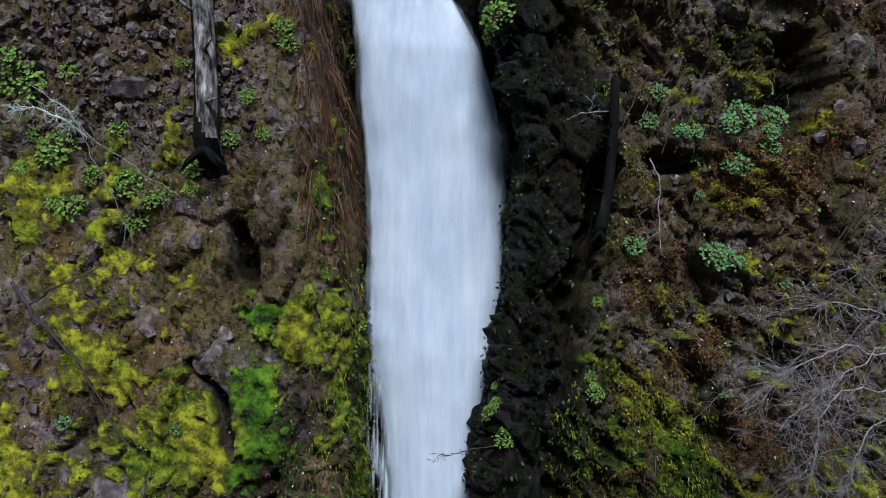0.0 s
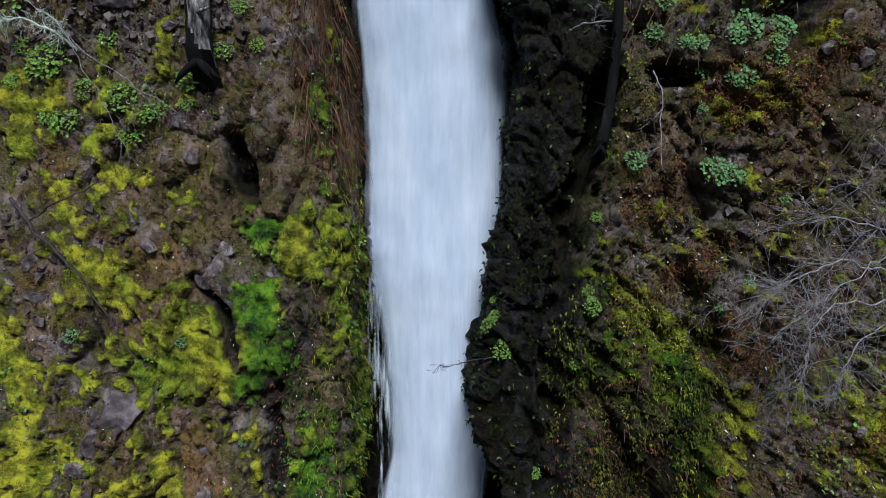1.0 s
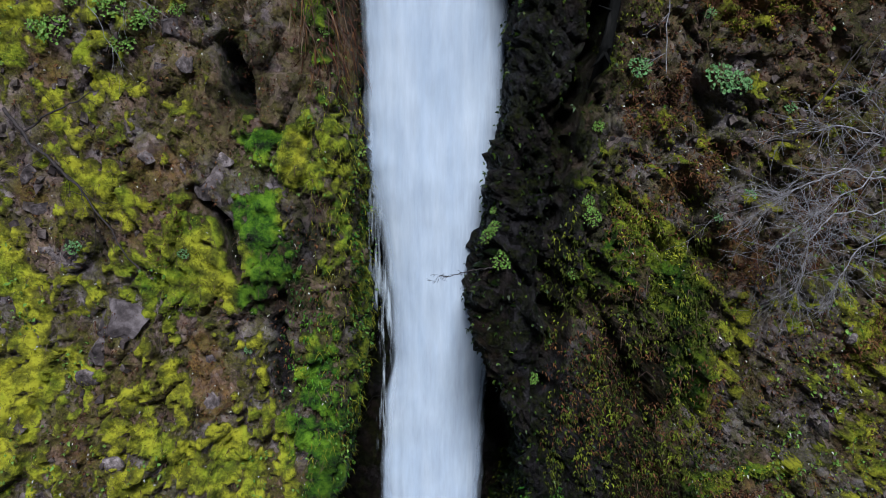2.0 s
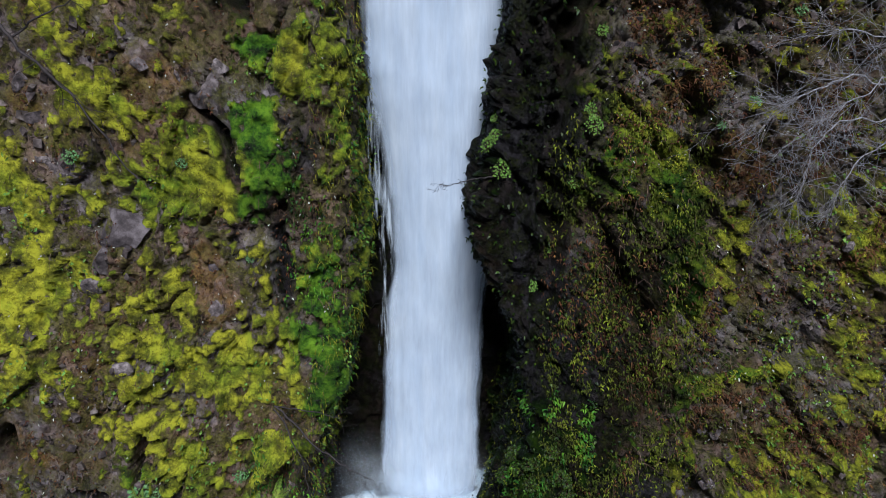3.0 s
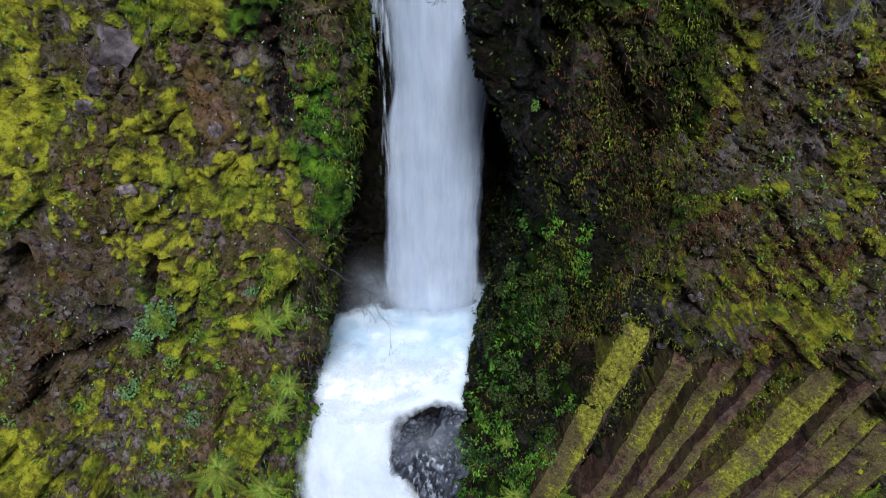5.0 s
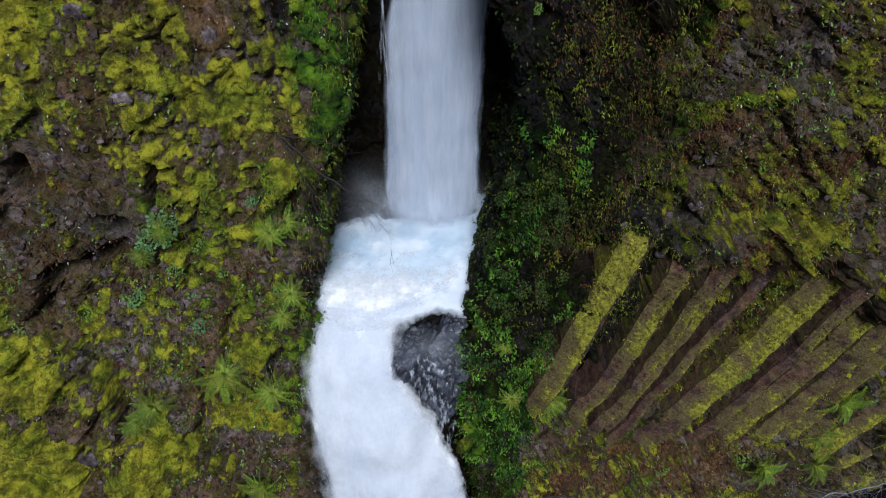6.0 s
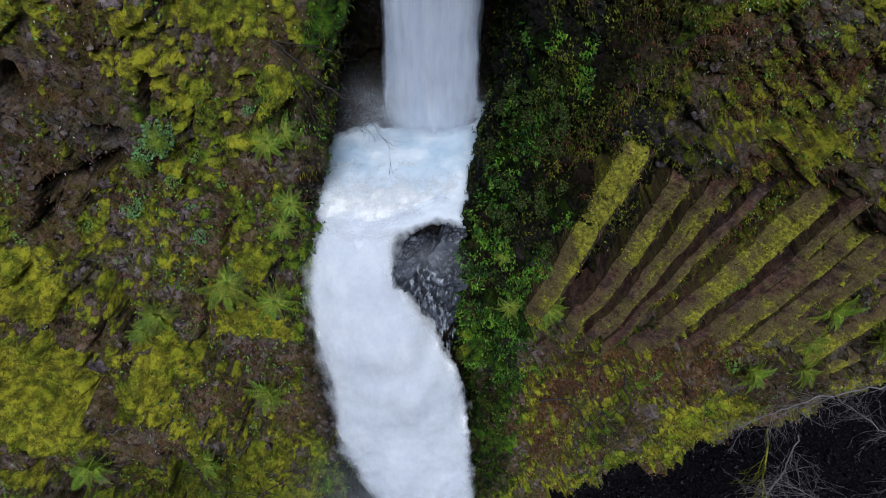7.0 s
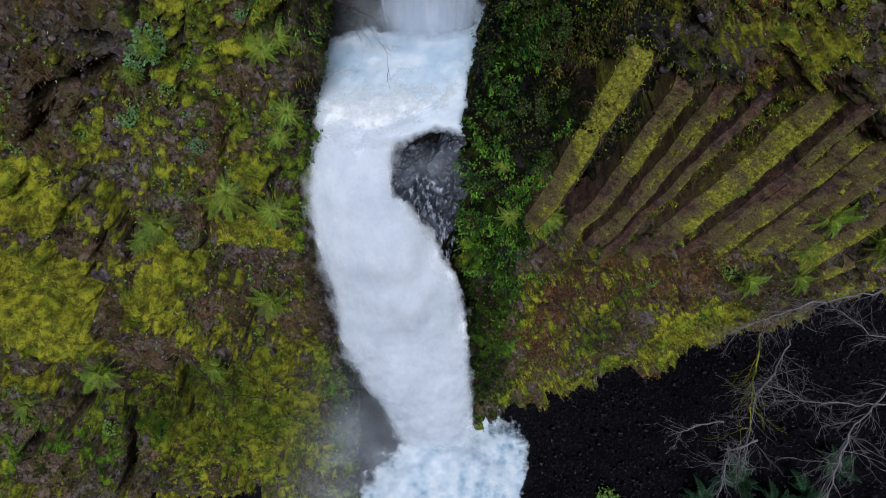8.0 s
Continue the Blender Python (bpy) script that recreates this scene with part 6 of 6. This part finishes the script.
blades("hanging_roots", "rusty dead roots hanging beside the falls", WEST, (WEST["p"][:, 2] > 27) & (WEST["p"][:, 2] < 33) & (WEST["out"] < 0.5) & (WEST["p"][:, 1] < 14.6), 330, RUST, 0.42, 0.018, -1.3, 13, 2, "roots", 0.06, 0.35, 0.2)
blades("hanging_moss", "long strands of moss beside the falls", WEST, (WEST["p"][:, 2] < 27) & (WEST["p"][:, 2] > 16) & (WEST["out"] < 0.6) & (WEST["p"][:, 1] < 14.4), 1500, MOSS, 0.14, 0.008, -1.3, 12, 2, "moss", 0.04, 0.5, 0.4)

blades("pale_flecks", "pale dead leaf flecks and lichen bits on the cliff", WEST, vw & (WEST["front"] > 0.9) & (WEST["moss"] < 0.7), 2200, FLECK, 0.045, 0.022, -0.1, 41, 1, "plant litter", 0.03)
blades("pale_flecks", "pale dead leaf flecks on the dark cliff", EAST, ve & (EAST["front"] > 0.9) & (EAST["wet"] < 0.6), 3500, FLECK, 0.05, 0.022, -0.1, 42, 1, "plant litter", 0.03)


COAT = {k: np.concatenate(v) for k, v in COAT.items()}
facing = COAT["n"][:, 2] > -0.1
blades("moss_tufts", "yellow-green moss tufts on the basalt columns", COAT, facing & (COAT["moss"] > 0.62), 2600, MOSS, 0.05, 0.014, -0.5, 61, 3, "moss", 0.005, 0.6, 0.5)
blades("dark_moss", "dark olive moss on the basalt columns", COAT, facing & (COAT["moss"] > 0.3), 2200, DARK_MOSS, 0.05, 0.018, -0.5, 62, 3, "moss", 0.005, 0.6, 0.5)
blades("litter", "brown stalks and leaves on the basalt columns", COAT, facing, 500, RUST, 0.08, 0.02, -0.3, 63, 2, "plant litter", 0.01)
blades("dry_grass", "pale dry grass hanging on the basalt columns", COAT, facing & (COAT["moss"] > 0.2), 1500, ROOT, 0.16, 0.008, -0.6, 64, 2, "grass", 0.01)


def rubble(name, label, places, normals, sizes, mat, seed, category="stones"):
    """Angular bits of stone, each a dented six-sided block."""
    g = np.random.default_rng(seed)
    k = len(places)
    cube = np.array([[x, y, z] for x in (-1, 1) for y in (-1, 1) for z in (-1, 1)], float)
    v = cube[None] * g.uniform(0.35, 1.0, (k, 8, 1)) * (sizes[:, None, None] * g.uniform(0.5, 1.0, (k, 1, 3)))
    a = g.uniform(0, 6.28, (k, 3))
    for i, (m, n) in enumerate(((1, 2), (2, 0), (0, 1))):
        c, s = np.cos(a[:, i])[:, None], np.sin(a[:, i])[:, None]
        vm, vn = v[:, :, m] * c - v[:, :, n] * s, v[:, :, m] * s + v[:, :, n] * c
        v[:, :, m], v[:, :, n] = vm, vn
    v = v + (places + normals * sizes[:, None] * 0.2)[:, None]
    quads = np.array([[0, 1, 3, 2], [4, 6, 7, 5], [0, 4, 5, 1], [2, 3, 7, 6], [0, 2, 6, 4], [1, 5, 7, 3]])
    f = (np.arange(k)[:, None, None] * 8 + quads[None]).reshape(-1, 4)
    me = quick_mesh(name, v.reshape(-1, 3), f, False)
    me.materials.append(mat)
    return tagged(new(name, me), label, category, kind="stuff")


def cliff_rubble(name, label, info, pick, count, lo, hi, mat, seed):
    g = np.random.default_rng(seed)
    idx = np.flatnonzero(pick)
    idx = idx[g.integers(0, len(idx), count)]
    return rubble(name, label, info["p"][idx], info["n"][idx], lo + (hi - lo) * g.random(count) ** 3, mat, seed)


cliff_rubble("rubble", "small broken basalt bits on the cliff", WEST, vw & (WEST["moss"] < 0.45) & (WEST["front"] > 0.9) & ((WEST["p"][:, 2] > 28.8) | (WEST["p"][:, 2] < 18) | (WEST["p"][:, 0] < -5.5)), 2400, 0.025, 0.13, RUBBLE, 21)
cliff_rubble("rubble", "brown scree among soil on the upper slope", WEST, vw & (WEST["p"][:, 2] > 28.9) & (WEST["p"][:, 0] < -3.4) & (WEST["moss"] < 0.5), 2200, 0.03, 0.12, RUBBLE, 27)
cliff_rubble("rubble", "small broken basalt bits on the dark cliff", EAST, ve & (EAST["moss"] < 0.5) & (EAST["front"] > 0.9) & (EAST["wet"] < 0.4) & ((EAST["p"][:, 0] > 4.8) | (EAST["p"][:, 2] > 22)), 2200, 0.03, 0.1, RUBBLE, 22)

g = np.random.default_rng(23)
xy = np.stack([g.uniform(3.6, 19, 9000), g.uniform(-1, 14, 9000)], 1)
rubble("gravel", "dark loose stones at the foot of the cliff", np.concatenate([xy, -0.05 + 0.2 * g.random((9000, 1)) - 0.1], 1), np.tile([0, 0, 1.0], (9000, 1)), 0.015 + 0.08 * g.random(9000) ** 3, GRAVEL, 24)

# loose stones of the slope above, each a piece of the cliff
g = np.random.default_rng(25)
pool_idx = np.flatnonzero(vw & (WEST["p"][:, 2] > 28.6) & (WEST["p"][:, 0] < -3.6) & (WEST["p"][:, 2] + 0.35 * WEST["p"][:, 0] > 27.6) & (WEST["p"][:, 0] > -10))
for k in g.choice(pool_idx, 300, replace=False):
    st = part("stone", STONES[int(k) % 8], None, cliff_west)
    s = 0.06 + 0.15 * g.random() ** 2
    st.matrix_basis = Matrix.Translation(Vector(WEST["p"][k]) + Vector(WEST["n"][k]) * s * 0.25) @ Euler(tuple(g.uniform(0, 6.28, 3))).to_matrix().to_4x4() @ Matrix.Scale(s, 4)


def slab(side, x, z, size, turn):
    """A bare grey block that stands out of the moss."""
    info, wall = (WEST, cliff_west) if side == "west" else (EAST, cliff_east)
    place, normal = on_cliff(info, x, z)
    st = part("stone", STONES[int(abs(x * 13 + z * 7)) % 8], None, wall)
    st.matrix_basis = Matrix.Translation(place - normal * size * 0.3) @ normal.to_track_quat("Z", "Y").to_matrix().to_4x4() @ Matrix.Rotation(radians(turn), 4, "Z") @ Matrix.Scale(size, 4)


slab("west", -4.55, 27.78, 0.46, 20)
slab("west", -5.04, 27.47, 0.28, 60)
slab("west", -4.44, 27.28, 0.32, 100)
slab("west", -4.83, 27.18, 0.22, 0)
slab("west", -4.03, 25.21, 0.52, 80)
slab("west", -3.89, 25.61, 0.26, 10)
slab("west", -4.49, 25.50, 0.24, 40)
slab("west", -5.14, 25.74, 0.32, 0)
slab("west", -3.07, 29.44, 0.46, 0)
slab("west", -5.50, 29.98, 0.55, 30)
slab("west", -6.88, 30.78, 0.22, 0)
slab("west", -7.43, 30.63, 0.22, 30)
slab("west", -7.00, 23.94, 0.51, 40)
slab("west", -7.31, 25.39, 0.32, 80)
slab("west", -6.13, 31.14, 0.18, 0)
slab("west", -5.06, 30.49, 0.21, 50)
slab("west", -5.28, 28.77, 0.48, 0)
slab("west", -7.34, 30.98, 0.25, 9)
slab("west", -6.64, 31.29, 0.24, 70)
slab("west", -5.95, 22.64, 0.80, 30)
slab("west", -6.17, 22.27, 0.51, 80)
slab("west", -6.47, 21.67, 0.32, 10)
slab("west", -6.96, 23.83, 0.34, 0)
slab("west", -4.33, 21.94, 0.33, 60)
slab("west", -4.23, 21.28, 0.31, 100)
slab("west", -3.32, 19.91, 0.21, 0)
slab("west", -6.04, 20.15, 0.30, 40)
slab("west", -4.98, 19.80, 0.16, 0)
slab("west", -7.18, 24.70, 0.34, 20)
slab("west", -7.49, 15.84, 0.32, 0)
slab("west", -7.60, 14.64, 0.26, 50)
slab("west", -6.72, 14.71, 0.26, 90)
slab("west", -9.35, 10.20, 0.45, 0)
slab("west", -4.06, 16.73, 0.21, 10)
slab("west", -7.49, 16.49, 0.25, 0)
slab("west", -11.29, 8.14, 0.22, 0)
slab("east", 7.28, 30.76, 0.34, 20)
slab("east", 7.58, 30.06, 0.37, 70)
slab("east", 7.15, 29.65, 0.28, 0)
slab("east", 7.56, 29.05, 0.34, 40)
slab("east", 6.83, 29.15, 0.22, 80)
slab("east", 6.92, 28.25, 0.26, 10)
slab("east", 5.56, 29.97, 0.17, 0)
slab("east", 5.45, 26.19, 0.26, 60)
slab("east", 5.25, 26.00, 0.17, 0)
slab("east", 3.97, 28.33, 0.19, 80)
slab("east", 3.67, 28.03, 0.17, 20)
slab("east", 4.32, 28.52, 0.15, 0)
slab("east", 4.55, 26.39, 0.19, 40)
slab("east", 3.94, 25.62, 0.19, 70)
slab("east", 2.86, 26.58, 0.20, 60)
slab("east", 3.16, 26.01, 0.16, 0)
slab("east", 3.24, 24.30, 0.19, 0)
slab("east", 2.48, 27.54, 0.17, 40)
slab("east", 3.37, 27.83, 0.19, 60)
slab("east", 6.29, 27.36, 0.19, 0)
slab("east", 7.73, 27.36, 0.25, 0)
slab("east", 4.95, 26.77, 0.15, 30)
slab("east", 5.59, 18.59, 0.30, 80)
slab("east", 5.30, 18.49, 0.22, 20)
slab("east", 5.36, 17.56, 0.22, 0)
slab("east", 7.41, 22.45, 0.19, 0)
slab("east", 6.61, 22.59, 0.17, 50)
slab("east", 5.66, 22.52, 0.14, 0)
slab("east", 8.98, 19.33, 0.23, 0)
slab("east", 3.14, 23.54, 0.17, 0)
slab("east", 6.26, 21.02, 0.17, 0)
slab("east", 8.23, 19.39, 0.21, 30)
slab("east", 5.05, 16.06, 0.25, 30)
slab("east", 5.71, 15.96, 0.19, 80)
slab("east", 3.93, 17.21, 0.19, 0)
slab("east", 3.53, 15.36, 0.23, 50)

# ---------------------------------------------------------------- spray
def mist_sheet(seed, cx, cy, cz, w, h, lean):
    """A soft drifting sheet of fine spray."""
    u, v = np.meshgrid(np.linspace(-1, 1, 30), np.linspace(-1, 1, 30))
    p = np.stack([cx + u * w, cy + 0.25 * w * np.cos(u * 1.6) + lean * v * h, cz + v * h], -1).reshape(-1, 3)
    p[:, 1] += 0.3 * fbm(p, 0.5, 3, seed)
    me = quick_mesh("spray", p, grid_faces(30, 30))
    a = me.attributes.new("body", "FLOAT", "POINT")
    a.data.foreach_set("value", (np.clip(1 - np.hypot(u, v), 0, 1) ** 1.7).astype(np.float32).ravel())
    me.materials.append(MIST)
    return me


spray_low = thing("water_spray_low", "grey drifting spray at the foot of the falls", "spray", kind="structure")
for k, (x, y, z, w, h, lean) in enumerate([(-2.6, 5.2, 2.6, 3.2, 3.0, 0.25), (-3.8, 4.4, 2.0, 3.4, 2.4, 0.3), (-2.9, 6.2, 5.4, 2.2, 4.0, 0.3), (-3.4, 5.4, 3.6, 2.8, 3.2, 0.3), (-0.8, 5.6, 2.4, 2.8, 2.4, 0.25), (0.9, 5.6, 1.6, 2.4, 1.6, 0.2), (-1.4, 6.6, 4.4, 2.2, 3.4, 0.2)]):
    part("spray", mist_sheet(500 + k, x, y, z, w, h, lean), None, spray_low)
spray_high = thing("water_spray_high", "soft spray where the upper fall meets the basin", "spray", kind="structure")
for k, (x, y, z, w, h, lean) in enumerate([(-1.7, 13.2, 15.2, 1.5, 1.1, 0.1), (-0.5, 13.0, 14.9, 2.0, 0.8, 0.1), (-0.3, 13.6, 15.2, 1.8, 1.1, 0.1), (-0.3, 13.8, 14.9, 1.9, 0.8, 0.1), (-0.4, 14.0, 15.4, 1.9, 1.3, 0.1), (-1.9, 14.0, 15.6, 1.2, 1.2, 0.1), (-0.3, 13.85, 15.2, 1.9, 0.7, 0.1), (-0.35, 13.7, 15.35, 1.7, 0.6, 0.1), (-0.2, 13.8, 15.25, 1.5, 0.5, 0.1), (-0.3, 9.9, 14.4, 1.1, 0.7, 0.2), (-0.4, 13.6, 15.5, 2.2, 0.8, 0.1), (-0.3, 13.75, 15.3, 1.8, 0.45, 0.1), (-0.3, 13.65, 15.4, 2.0, 0.6, 0.1)]):
    part("spray", mist_sheet(520 + k, x, y, z, w, h, lean), None, spray_high)

for x, y, size in ((9.4, 5.2, 0.8), (10.8, 5.9, 0.9), (11.9, 5.0, 1.0), (10.3, 4.2, 0.9), (13.2, 5.2, 1.0), (12.8, 3.6, 1.1), (14.6, 6.4, 0.8)):
    evergreen(x, y, size)
for x, y in ((5.8, 4.9), (6.2, 5.1), (5.9, 5.4), (6.5, 4.6)):
    copy_thing(HERBS[0][int(x * 10) % 3], pose(x, y, 0.0, 0, 0, x * 900) @ Matrix.Scale(0.42, 4))

# the patterns that the plants were copied from
for kind in [*HERBS[0], *HERBS[1], *HERBS[2], *FERNS]:
    for ob in (*kind.children_recursive, kind):
        bpy.data.objects.remove(ob)
